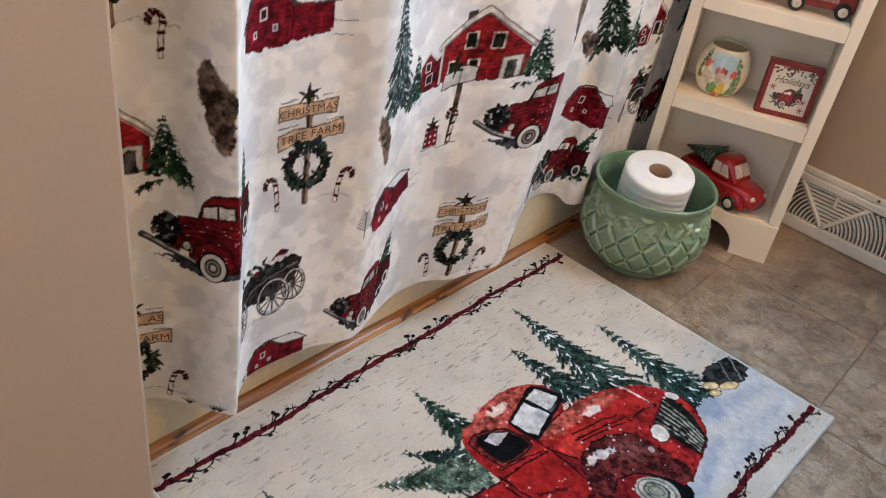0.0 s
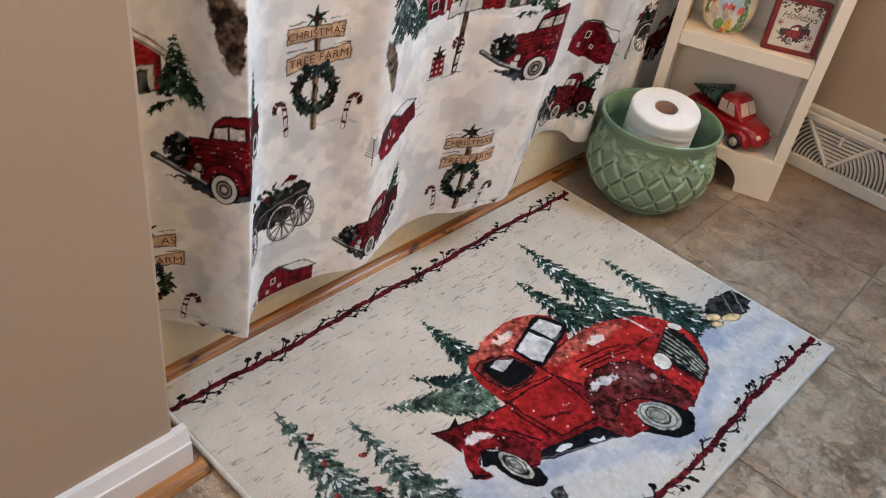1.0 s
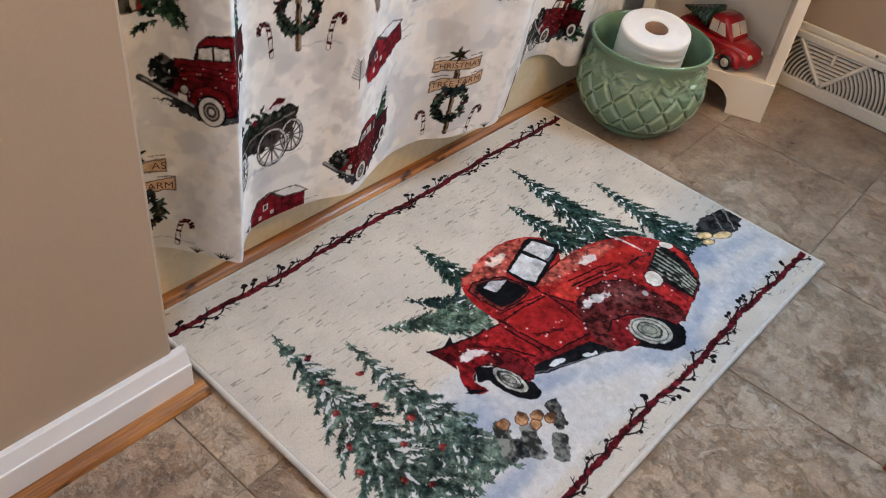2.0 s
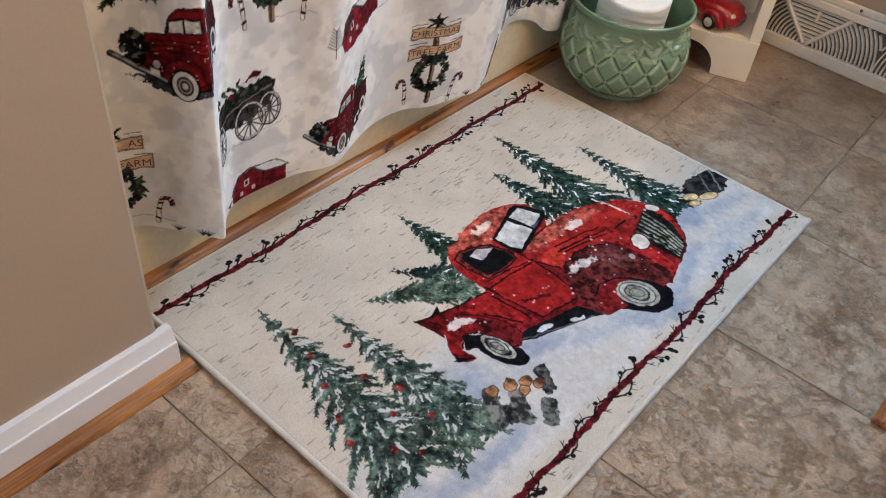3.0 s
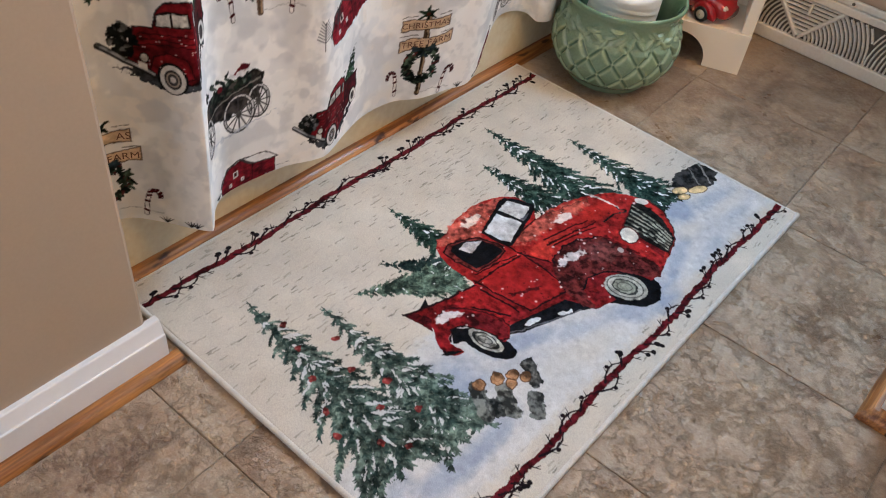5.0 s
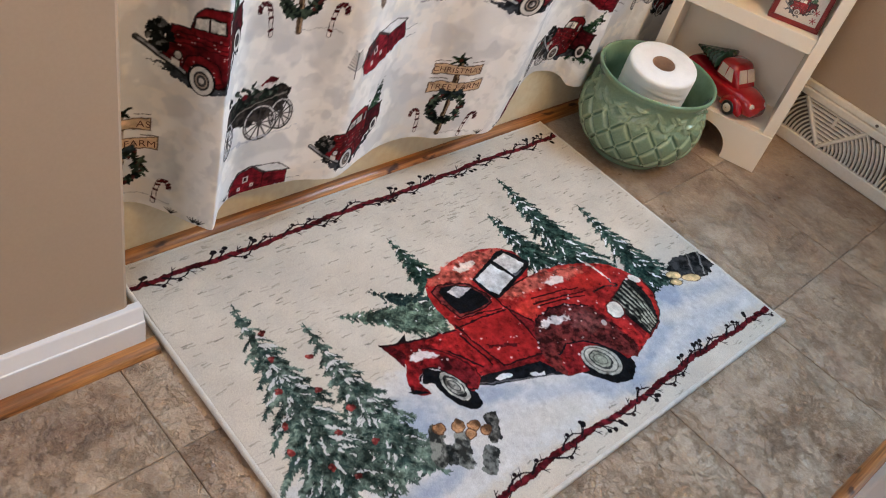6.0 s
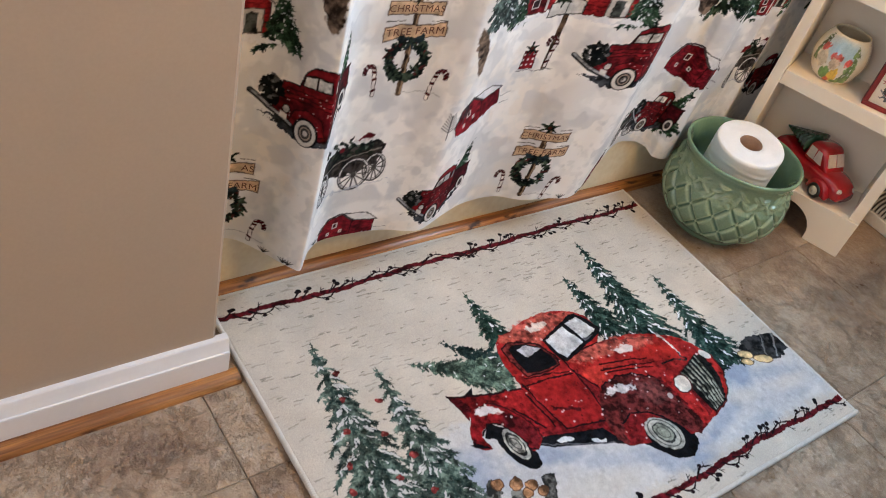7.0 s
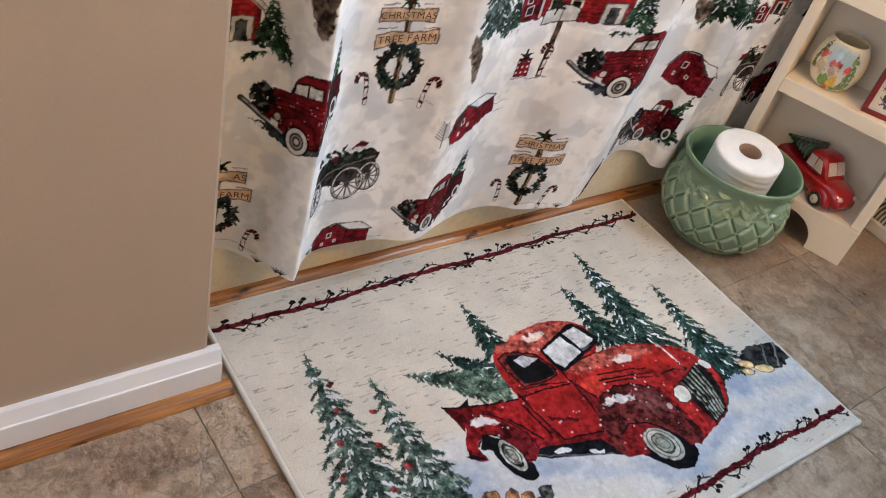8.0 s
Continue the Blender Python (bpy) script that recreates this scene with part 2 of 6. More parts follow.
def lathe(profile, n=64):
    """Points of a turned form: rows over the profile (r, z), columns round it."""
    a = np.linspace(0, 2 * np.pi, n, endpoint=False)
    p = np.asarray(profile, float)
    return np.stack([p[:, :1] * np.cos(a), p[:, :1] * np.sin(a), np.repeat(p[:, 1:], n, 1)], -1)


def catmull(points, per=8):
    p = np.asarray(points, float)
    q = np.vstack([2 * p[0] - p[1], p, 2 * p[-1] - p[-2]])
    t = np.linspace(0, 1, per, endpoint=False)[:, None]
    out = []
    for i in range(1, len(q) - 2):
        a, b, c, d = q[i - 1:i + 3]
        out.append(0.5 * (2 * b + (c - a) * t + (2 * a - 5 * b + 4 * c - d) * t ** 2 + (3 * b - a - 3 * c + d) * t ** 3))
    return np.vstack(out + [p[-1:]])
# ---------- structure ----------
ROOM_X, ROOM_Y0, ROOM_Y1, TOP = 1.46, -1.30, 1.44, 2.42
TUB_X = -0.018                       # face of the tub's apron
tagged(block("floor", (-0.95, ROOM_Y0, -0.08), (ROOM_X, ROOM_Y1, -0.0025), GROUT), "stone-look tiled bathroom floor with thin dark joints", "floor", kind="structure")
tagged(block("ceiling", (-0.95, ROOM_Y0, TOP), (ROOM_X, ROOM_Y1, TOP + 0.1), CEILING), "plain white bathroom ceiling", "ceiling", kind="structure")
# end wall, with the window's opening
WX0, WX1, WZ0, WZ1 = 0.24, 1.04, 1.03, 1.85
bm = bmesh.new()
for lo, hi in (((-0.95, 1.44, -0.08), (WX0, 1.56, TOP)), ((WX1, 1.44, -0.08), (ROOM_X, 1.56, TOP)), ((WX0, 1.44, -0.08), (WX1, 1.56, WZ0)), ((WX0, 1.44, WZ1), (WX1, 1.56, TOP))):
    box(bm, lo, hi)
tagged(part("wall_end", bm, PAINT_TAN), "tan painted wall with a floor-level air grille", "wall", kind="structure")
tagged(block("wall_vanity", (ROOM_X, ROOM_Y0, -0.08), (ROOM_X + 0.1, 1.56, TOP), PAINT_TAN), "plain tan painted wall", "wall", kind="structure")
# back wall, out of view, with an opening assumed for the fill lamp
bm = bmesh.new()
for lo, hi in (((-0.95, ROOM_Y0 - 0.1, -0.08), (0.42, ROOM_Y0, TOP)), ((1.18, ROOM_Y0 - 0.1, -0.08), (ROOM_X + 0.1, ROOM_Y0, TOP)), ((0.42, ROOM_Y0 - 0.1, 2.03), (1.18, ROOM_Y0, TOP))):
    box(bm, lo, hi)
tagged(part("wall_back", bm, PAINT_TAN), "plain tan painted wall with an assumed, unseen doorway opening", "wall", kind="structure")
tagged(block("wall_tub", (-1.05, ROOM_Y0 - 0.1, -0.08), (-0.95, 1.56, TOP), PAINT_TAN), "plain tan painted wall behind the tub", "wall", kind="structure")
wing = tagged(block("wall_wing", (-0.95, ROOM_Y0, -0.08), (0.122, -0.022, TOP), PAINT_TAN, bevel=0.005), "tan painted wing wall beside the tub", "wall", kind="structure")
# baseboard with an ogee top, and its oak shoe
ogee = [(0.119, -0.002), (0.137, -0.002), (0.137, 0.049), (0.1365, 0.0505), (0.1347, 0.0513), (0.1338, 0.054), (0.1320, 0.060), (0.1304, 0.066), (0.1292, 0.0705), (0.1278, 0.072), (0.119, 0.072)]
tagged(extrude_profile("baseboard", ogee, "y", ROOM_Y0, -0.007, PAINT_WHITE), "white moulded baseboard along the tan wall", "baseboard", kind="structure")
quarter = [(0.1355, -0.002), (0.156, -0.002)] + [(0.1385 + 0.0175 * math.cos(a), 0.0015 + 0.0115 * math.sin(a)) for a in np.linspace(0.1, math.pi / 2, 7)] + [(0.1355, 0.013)]
tagged(extrude_profile("trim", quarter, "y", ROOM_Y0, 0.005, OAK), "varnished oak quarter-round shoe under the baseboard", "trim", kind="structure")
shoe = [(TUB_X, -0.002), (TUB_X + 0.020, -0.002)] + [(TUB_X + 0.001 + 0.019 * math.cos(a), 0.001 + 0.018 * math.sin(a)) for a in np.linspace(0.1, math.pi / 2, 7)] + [(TUB_X, 0.019)]
tagged(extrude_profile("trim", shoe, "y", -0.02, ROOM_Y1, OAK), "varnished oak quarter-round shoe along the tub", "trim", kind="structure")

# ---------- tub ----------
tub = thing("bathtub", pose(0, 0, 0), "cream enamelled bathtub behind the shower curtain", "bathtub", kind="structure")
block("apron", (TUB_X - 0.03, -0.021, 0.0), (TUB_X, 1.439, 0.36), PAINT_CREAM, tub, bevel=0.004)
block("rim", (TUB_X - 0.075, -0.021, 0.361), (TUB_X + 0.002, 1.439, 0.385), PAINT_CREAM, tub, bevel=0.008)
block("basin", (-0.949, -0.021, 0.0), (TUB_X - 0.031, 1.439, 0.06), PAINT_CREAM, tub)

# ---------- window ----------
win = thing("window_1", pose(0, 0, 0), "white framed window with daylight behind it", "window", kind="structure")
bm = bmesh.new()
for lo, hi in (((WX0, 1.50, WZ0), (WX0 + 0.03, 1.55, WZ1)), ((WX1 - 0.03, 1.50, WZ0), (WX1, 1.55, WZ1)), ((WX0 + 0.03, 1.50, WZ0), (WX1 - 0.03, 1.55, WZ0 + 0.03)), ((WX0 + 0.03, 1.50, WZ1 - 0.03), (WX1 - 0.03, 1.55, WZ1))):
    box(bm, lo, hi)
part("window_frame", bm, PAINT_WHITE, win)
block("window_sill", (WX0 - 0.03, 1.405, WZ0 - 0.022), (WX1 + 0.03, 1.50, WZ0 - 0.001), PAINT_WHITE, win, bevel=0.004)
frost = mat("frosted_glass", (0.8, 0.85, 0.9), (0.85, 0.9, 0.95), 0.5, 40, 300, 0.2)
frost.node_tree.nodes["Principled BSDF"].inputs["Transmission Weight"].default_value = 0.8
block("pane", (WX0 + 0.03, 1.52, WZ0 + 0.03), (WX1 - 0.03, 1.526, WZ1 - 0.03), frost, win)

# ---------- vanity, with its oak shoe, and the light over it ----------
VX, VY = 0.850, 0.587
van = thing("vanity_cabinet", pose(VX, VY, 0), "white painted vanity cabinet with an oak shoe at its foot", "cabinet")
block("body", (0, 0, 0), (ROOM_X - VX - 0.002, ROOM_Y1 - VY - 0.002, 0.80), PAINT_WHITE, van, bevel=0.003)
block("worktop", (-0.02, -0.02, 0.801), (ROOM_X - VX - 0.002, ROOM_Y1 - VY - 0.002, 0.835), PAINT_WHITE, van, bevel=0.006)
qr = [(0.0, 0.001), (-0.020, 0.001), (-0.020, 0.004)] + [(-0.001 - 0.019 * math.cos(a), 0.004 + 0.018 * math.sin(a)) for a in np.linspace(0.1, math.pi / 2, 6)] + [(0.0, 0.022)]


def mitred_shoe():
    bm = bmesh.new()
    rows = []
    for k in range(3):
        row = []
        for u, w in qr:
            row.append(bm.verts.new((u, ROOM_Y1 - VY - 0.003, w) if k == 0 else (u, u, w) if k == 1 else (ROOM_X - VX - 0.003, u, w)))
        rows.append(row)
    n = len(qr)
    for a, b in zip(rows, rows[1:]):
        for i in range(n):
            bm.faces.new((a[i], a[(i + 1) % n], b[(i + 1) % n], b[i]))
    bm.faces.new(rows[0])
    bm.faces.new(rows[2])
    bmesh.ops.recalc_face_normals(bm, faces=bm.faces)
    return bm


part("shoe_moulding", mitred_shoe(), OAK, van, "varnished oak quarter-round moulding")
bar = thing("vanity_light", pose(ROOM_X, 0.80, 1.72), "chrome light bar with three warm globe bulbs", "lamp")
block("backplate", (-0.03, -0.30, -0.05), (-0.001, 0.30, 0.05), CHROME, bar, bevel=0.005)
glow = bpy.data.materials.new("warm_bulb_glass")
glow.use_nodes = True
gb = glow.node_tree.nodes["Principled BSDF"]
gb.inputs["Base Color"].default_value = (0.9, 0.85, 0.75, 1)
gb.inputs["Emission Color"].default_value, gb.inputs["Emission Strength"].default_value = (1.0, 0.8, 0.55, 1), 6.0
for x, y, z in BULBS:
    # glass cup round the bulb, open at the front
    cup = lathe([(0.018, 0.0), (0.03, 0.02), (0.052, 0.05), (0.06, 0.08)], 24)
    grid("glass_cup", cup, CHROME, bar, wrap=True, at=pose(-0.03, y - 0.80, 0, 0, -90, 0))
    grid("bulb", lathe([(0.001, 0.0), (0.012, 0.002), (0.016, 0.012), (0.001, 0.016)], 20), glow, bar, wrap=True, at=pose(-0.031, y - 0.80, 0, 0, -90, 0))
# ---------- shower curtain ----------
# plan of the hem: along the tub, out from it, height
FOLDS = [(0.005, -0.012, 0.120), (0.050, -0.008, 0.114), (0.085, 0.018, 0.102), (0.105, 0.050, 0.10), (0.119, 0.070, 0.10), (0.128, 0.066, 0.10), (0.150, 0.040, 0.10), (0.178, 0.024, 0.10),
         (0.220, 0.023, 0.10), (0.280, 0.031, 0.10), (0.320, 0.047, 0.10), (0.347, 0.050, 0.10), (0.400, 0.031, 0.10), (0.455, 0.016, 0.10), (0.515, 0.018, 0.10), (0.560, 0.042, 0.10),
         (0.610, 0.053, 0.10), (0.655, 0.063, 0.10), (0.710, 0.042, 0.102), (0.765, 0.012, 0.112), (0.820, -0.008, 0.134), (0.870, -0.009, 0.130), (0.908, -0.004, 0.114), (0.918, 0.016, 0.102),
         (0.946, 0.028, 0.10), (0.985, 0.014, 0.104), (1.030, 0.020, 0.104), (1.070, -0.004, 0.112), (1.110, 0.006, 0.11), (1.150, -0.010, 0.112), (1.200, -0.013, 0.112), (1.245, -0.0135, 0.112), (1.290, -0.008, 0.112), (1.335, -0.0135, 0.112), (1.375, -0.006, 0.112), (1.415, -0.012, 0.112)]
_c = catmull(FOLDS, 12)
_d = np.concatenate([[0], np.cumsum(np.hypot(np.diff(_c[:, 0]), np.diff(_c[:, 1])))])
CLOTH_LONG = float(_d[-1])
ROD_Z = 1.96


def hang(s, z):
    """The place on the curtain at arc length s along the hem and height z; the folds open out a little with height."""
    y, x, h = (np.interp(s, _d, _c[:, i]) for i in range(3))
    up = np.maximum(z - 0.1, 0)
    f = np.exp(-up * 0.25)
    x = 0.026 + (x - 0.026) * f + 0.022 * (1 - np.exp(-up * 2.2)) * np.clip((1.16 - y) / 0.15, 0, 1) + 0.003 * np.sin(7 * z + 9 * s) * np.minimum(up * 3, 1)
    y = y + 0.004 * np.sin(5 * z + 3 * s) * np.minimum(up * 3, 1)
    lean = up * np.exp(-((s - 0.72) / 0.10) ** 2)
    x, y = x + 0.03 * lean, y + 0.11 * lean
    # the cloth is pushed back where the pot stands against it
    room = 0.132 - np.sqrt(np.maximum(0.128 ** 2 - (y - 1.028) ** 2, 0))
    press = np.clip((0.34 - z) / 0.12, 0, 1)
    x = np.where(np.abs(y - 1.028) < 0.128, x + (np.minimum(x, room) - x) * press, x)
    low = np.maximum(h - 0.1, 0) * np.exp(-up / 0.10)
    return np.stack([x, y, z + low], -1)
# ---------- printing on cloth ----------
class Canvas:
    """A print on a cloth: colours at the knots of a net, with plane coordinates in centimetres."""

    def __init__(self, u, v, base, seed):
        self.u, self.v = u, v
        self.U, self.V = np.meshgrid(u, v)
        self.rng = np.random.default_rng(seed)
        self.C = np.ones((len(v), len(u), 3)) * np.array(base)
        self.coarse, self.mid, self.fine, self.fine2 = (self.cloud(g) for g in (7.0, 2.2, 0.7, 0.7))
        self.place()

    def cloud(self, cell):
        """Smooth random field of about unit size, with lumps of that many centimetres."""
        out = 0
        for k, w in ((1, 1.0), (2, 0.5), (4, 0.3)):
            c = cell / k
            n, m = int((self.v[-1] - self.v[0]) / c) + 4, int((self.u[-1] - self.u[0]) / c) + 4
            r = self.rng.normal(size=(n, m))
            y, x = (self.v - self.v[0]) / c, (self.u - self.u[0]) / c
            i, j = y.astype(int), x.astype(int)
            fy, fx = y - i, x - j
            fy, fx = (fy * fy * (3 - 2 * fy))[:, None], (fx * fx * (3 - 2 * fx))[None]
            out = out + w * (r[i][:, j] * (1 - fy) * (1 - fx) + r[i + 1][:, j] * fy * (1 - fx) + r[i][:, j + 1] * (1 - fy) * fx + r[i + 1][:, j + 1] * fy * fx)
        return out / 0.85

    def place(self, u=0.0, v=0.0, scale=1.0, flip=False, turn=0.0, wide=1.0):
        """Sets where and how large the next motif is drawn."""
        c, s = math.cos(radians(turn)) * scale, math.sin(radians(turn)) * scale
        f = (-1 if flip else 1) * wide
        self.m, self.o, self.k = np.array([[c * f, -s], [s * f, c]]), np.array([u, v]), scale

    def at(self, pts):
        return np.asarray(pts, float).reshape(-1, 2) @ self.m.T + self.o

    def view(self, lo, hi):
        a, b = np.searchsorted(self.u, [lo[0], hi[0]])
        c, d = np.searchsorted(self.v, [lo[1], hi[1]])
        return slice(max(c - 1, 0), d + 1), slice(max(a - 1, 0), b + 1)

    def lay(self, w, mask, colour, tex, alpha):
        if mask.size == 0:
            return
        c = np.array(colour)[None, None] * np.clip(1 + tex * self.fine[w] + 0.6 * tex * self.mid[w], 0.3, 1.9)[..., None]
        a = (np.clip(mask, 0, 1) * alpha)[..., None]
        self.C[w] = self.C[w] * (1 - a) + c * a

    def poly(self, pts, colour, rough=0.0, tex=0.12, alpha=1.0, soft=0.10, line=None, thick=0.12, smooth=0):
        """A filled outline; rough frays its edge, smooth rounds its corners, line draws round it."""
        p = self.at(pts)
        if smooth:
            p = catmull(np.vstack([p, p[:1]]), smooth)[:-1]
        pad = soft + abs(rough) * 2.5 + thick
        w = self.view(p.min(0) - pad, p.max(0) + pad)
        x, y = self.U[w] + rough * self.fine[w], self.V[w] + rough * self.fine2[w]
        if x.size == 0:
            return
        inside = np.zeros(x.shape, bool)
        d = np.full(x.shape, 9.0)
        for (ax, ay), (bx, by) in zip(p, np.roll(p, -1, 0)):
            ex, ey = bx - ax, by - ay
            n = ex * ex + ey * ey
            if n < 1e-9:
                continue
            t = np.clip(((x - ax) * ex + (y - ay) * ey) / n, 0, 1)
            d = np.minimum(d, np.hypot(x - ax - t * ex, y - ay - t * ey))
            if ey:
                inside ^= ((ay > y) != (by > y)) & (x < ax + (y - ay) * ex / ey)
        sd = np.where(inside, d, -d)
        self.lay(w, 0.5 + sd / soft, colour, tex, alpha)
        if line is not None:
            self.lay(w, (thick - d) / 0.08 + 0.5, line, tex, alpha * 0.9)

    def stroke(self, pts, w0, colour, w1=None, rough=0.0, tex=0.1, alpha=1.0, soft=0.09):
        """A brush stroke through points, w0 wide at its start and w1 at its end."""
        p = self.at(pts)
        w0, w1 = w0 * self.k, (w0 if w1 is None else w1) * self.k
        n = len(p) - 1
        for i in range(n):
            a, b = p[i], p[i + 1]
            wa, wb = w0 + (w1 - w0) * i / n, w0 + (w1 - w0) * (i + 1) / n
            pad = max(wa, wb) + soft + rough * 2
            w = self.view(np.minimum(a, b) - pad, np.maximum(a, b) + pad)
            x, y = self.U[w] + rough * self.fine[w] - a[0], self.V[w] + rough * self.fine2[w] - a[1]
            if x.size == 0:
                continue
            e = b - a
            t = np.clip((x * e[0] + y * e[1]) / max(e @ e, 1e-9), 0, 1)
            d = np.hypot(x - t * e[0], y - t * e[1])
            self.lay(w, 0.5 + (wa / 2 + (wb - wa) / 2 * t - d) / soft, colour, tex, alpha)

    def oval(self, c, rx, ry, colour, turn=0.0, rough=0.0, tex=0.1, alpha=1.0, soft=0.10, ring=None):
        """A filled oval, or with ring a band of that width."""
        a = np.linspace(0, 2 * np.pi, 28, endpoint=False)
        k, s = math.cos(radians(turn)), math.sin(radians(turn))
        if ring is not None:
            pts = [(c[0] + rx * math.cos(t) * k - ry * math.sin(t) * s, c[1] + rx * math.cos(t) * s + ry * math.sin(t) * k) for t in np.linspace(0, 2 * np.pi, 24)]
            return self.stroke(pts, ring, colour, rough=rough, tex=tex, alpha=alpha)
        pts = [(c[0] + rx * math.cos(t) * k - ry * math.sin(t) * s, c[1] + rx * math.cos(t) * s + ry * math.sin(t) * k) for t in a]
        self.poly(pts, colour, rough, tex, alpha, soft)

    def deepen(self, amount):
        """Let the dark inks of the print soak deeper than the pale ground."""
        lum = self.C @ np.array((0.25, 0.65, 0.10))
        self.C *= (1 - amount * np.clip(1 - lum / 0.2, 0, 1))[..., None]

    def wash(self, c, rx, ry, colour, alpha=0.5, turn=0.0):
        """A soft cloud of thin paint."""
        (cx, cy), = self.at([c])
        rx, ry = rx * self.k, ry * self.k
        r = 1.7 * max(rx, ry)
        w = self.view((cx - r, cy - r), (cx + r, cy + r))
        k, s = math.cos(radians(turn)), math.sin(radians(turn))
        x, y = self.U[w] - cx, self.V[w] - cy
        q = np.hypot((x * k + y * s) / rx, (-x * s + y * k) / ry) + 0.11 * self.mid[w] + 0.02 * self.fine[w]
        self.lay(w, np.clip(1.5 - 1.2 * q, 0, 1), colour, 0.03, alpha)

    def fir(self, tip, base, half, layers=14, dark=(0.012, 0.032, 0.022), light=(0.055, 0.11, 0.075), snow=0.35, white=(0.72, 0.75, 0.78), tuft=1.0, droop=0.75, trunk=True):
        """A fir: drooping boughs set with needles, the upper ones over the lower, snow along some of them."""
        g = self.rng
        tip, base = np.array(tip, float), np.array(base, float)
        ax = base - tip
        long = np.hypot(*ax)
        d = ax / long
        side = np.array([-d[1], d[0]])
        dark, light = np.array(dark), np.array(light)
        if trunk:
            self.stroke([tip, tip + d * long * 0.92], 0.14, dark, 0.03 * long)
        heart = []
        for sgn in (-1, 1):
            for i in range(layers + 1) if sgn < 0 else range(layers, -1, -1):
                t = i / layers
                heart.append(tip + d * long * t * 0.97 + side * sgn * half * (0.01 + 0.60 * t ** 1.05) * g.uniform(0.7, 1.15))
        self.poly(np.array(heart), dark * 0.6 + light * 0.4, rough=0.35, tex=0.45)
        for i in range(layers - 1, -1, -1):
            t = (i + 0.7) / layers
            w = half * (0.03 + 0.97 * t ** 0.95) * g.uniform(0.85, 1.1)
            root = tip + d * long * t * 0.88
            fans = (-1, 1, 0.0) if t < 0.22 else (-1, 1, -0.7, 0.7, -0.35, 0.35, 0.0)
            for f in fans:
                f = f + g.uniform(-0.15, 0.15)
                end = root + side * w * f + d * w * (droop * abs(f) + 0.5 * (1 - abs(f))) * g.uniform(0.8, 1.25)
                mid = (root + end) / 2 + side * f * 0.10 * w - d * 0.10 * w * abs(f)
                run = np.hypot(*(end - root))
                m0 = g.uniform(0, 0.75)
                self.stroke([root, mid, end], 0.34 * tuft * (0.4 + 0.6 * t), dark * (1 - m0) + light * m0 * 0.8, 0.12 * tuft, rough=0.04, tex=0.3)
                n = int(run / (0.27 * tuft)) + 2
                for k in range(n):
                    q = (k + 0.6) / n
                    p = root * (1 - q) ** 2 + mid * 2 * q * (1 - q) + end * q * q
                    along = (mid - root) * (1 - q) + (end - mid) * q
                    along = along / max(np.hypot(*along), 1e-6)
                    across = np.array([-along[1], along[0]])
                    ln = tuft * (0.35 + 0.5 * t) * (1.05 - 0.45 * q) * g.uniform(0.7, 1.2)
                    for sg in (-1, 1):
                        m = np.clip(m0 + g.normal() * 0.3, 0, 1)
                        self.stroke([p, p + (along * g.uniform(0.5, 0.9) + across * sg * g.uniform(0.4, 0.8)) * ln], 0.62 * ln, dark * (1 - m) + light * m, 0.22 * ln, rough=0.05, tex=0.35)
                if t > 0.15 and g.uniform() < snow * 1.15:
                    a, b = g.uniform(0.05, 0.3), g.uniform(0.5, 0.85)
                    pts = [root * (1 - q) ** 2 + mid * 2 * q * (1 - q) + end * q * q - d * 0.22 * tuft for q in (a, (a + b) / 2, b)]
                    self.stroke(pts, 0.62 * tuft * (0.4 + 0.6 * t), white, 0.2 * tuft, rough=0.10, tex=0.06, alpha=0.92)


RED, DEEP = (0.25, 0.012, 0.018), (0.10, 0.006, 0.011)
INK, SNOW = (0.006, 0.006, 0.008), (0.76, 0.77, 0.79)
# ---------- rug ----------
RUG_X1, RUG_Y0, RUG_Y1, RUG_Z = 0.60, 0.013, 0.900, 0.0095


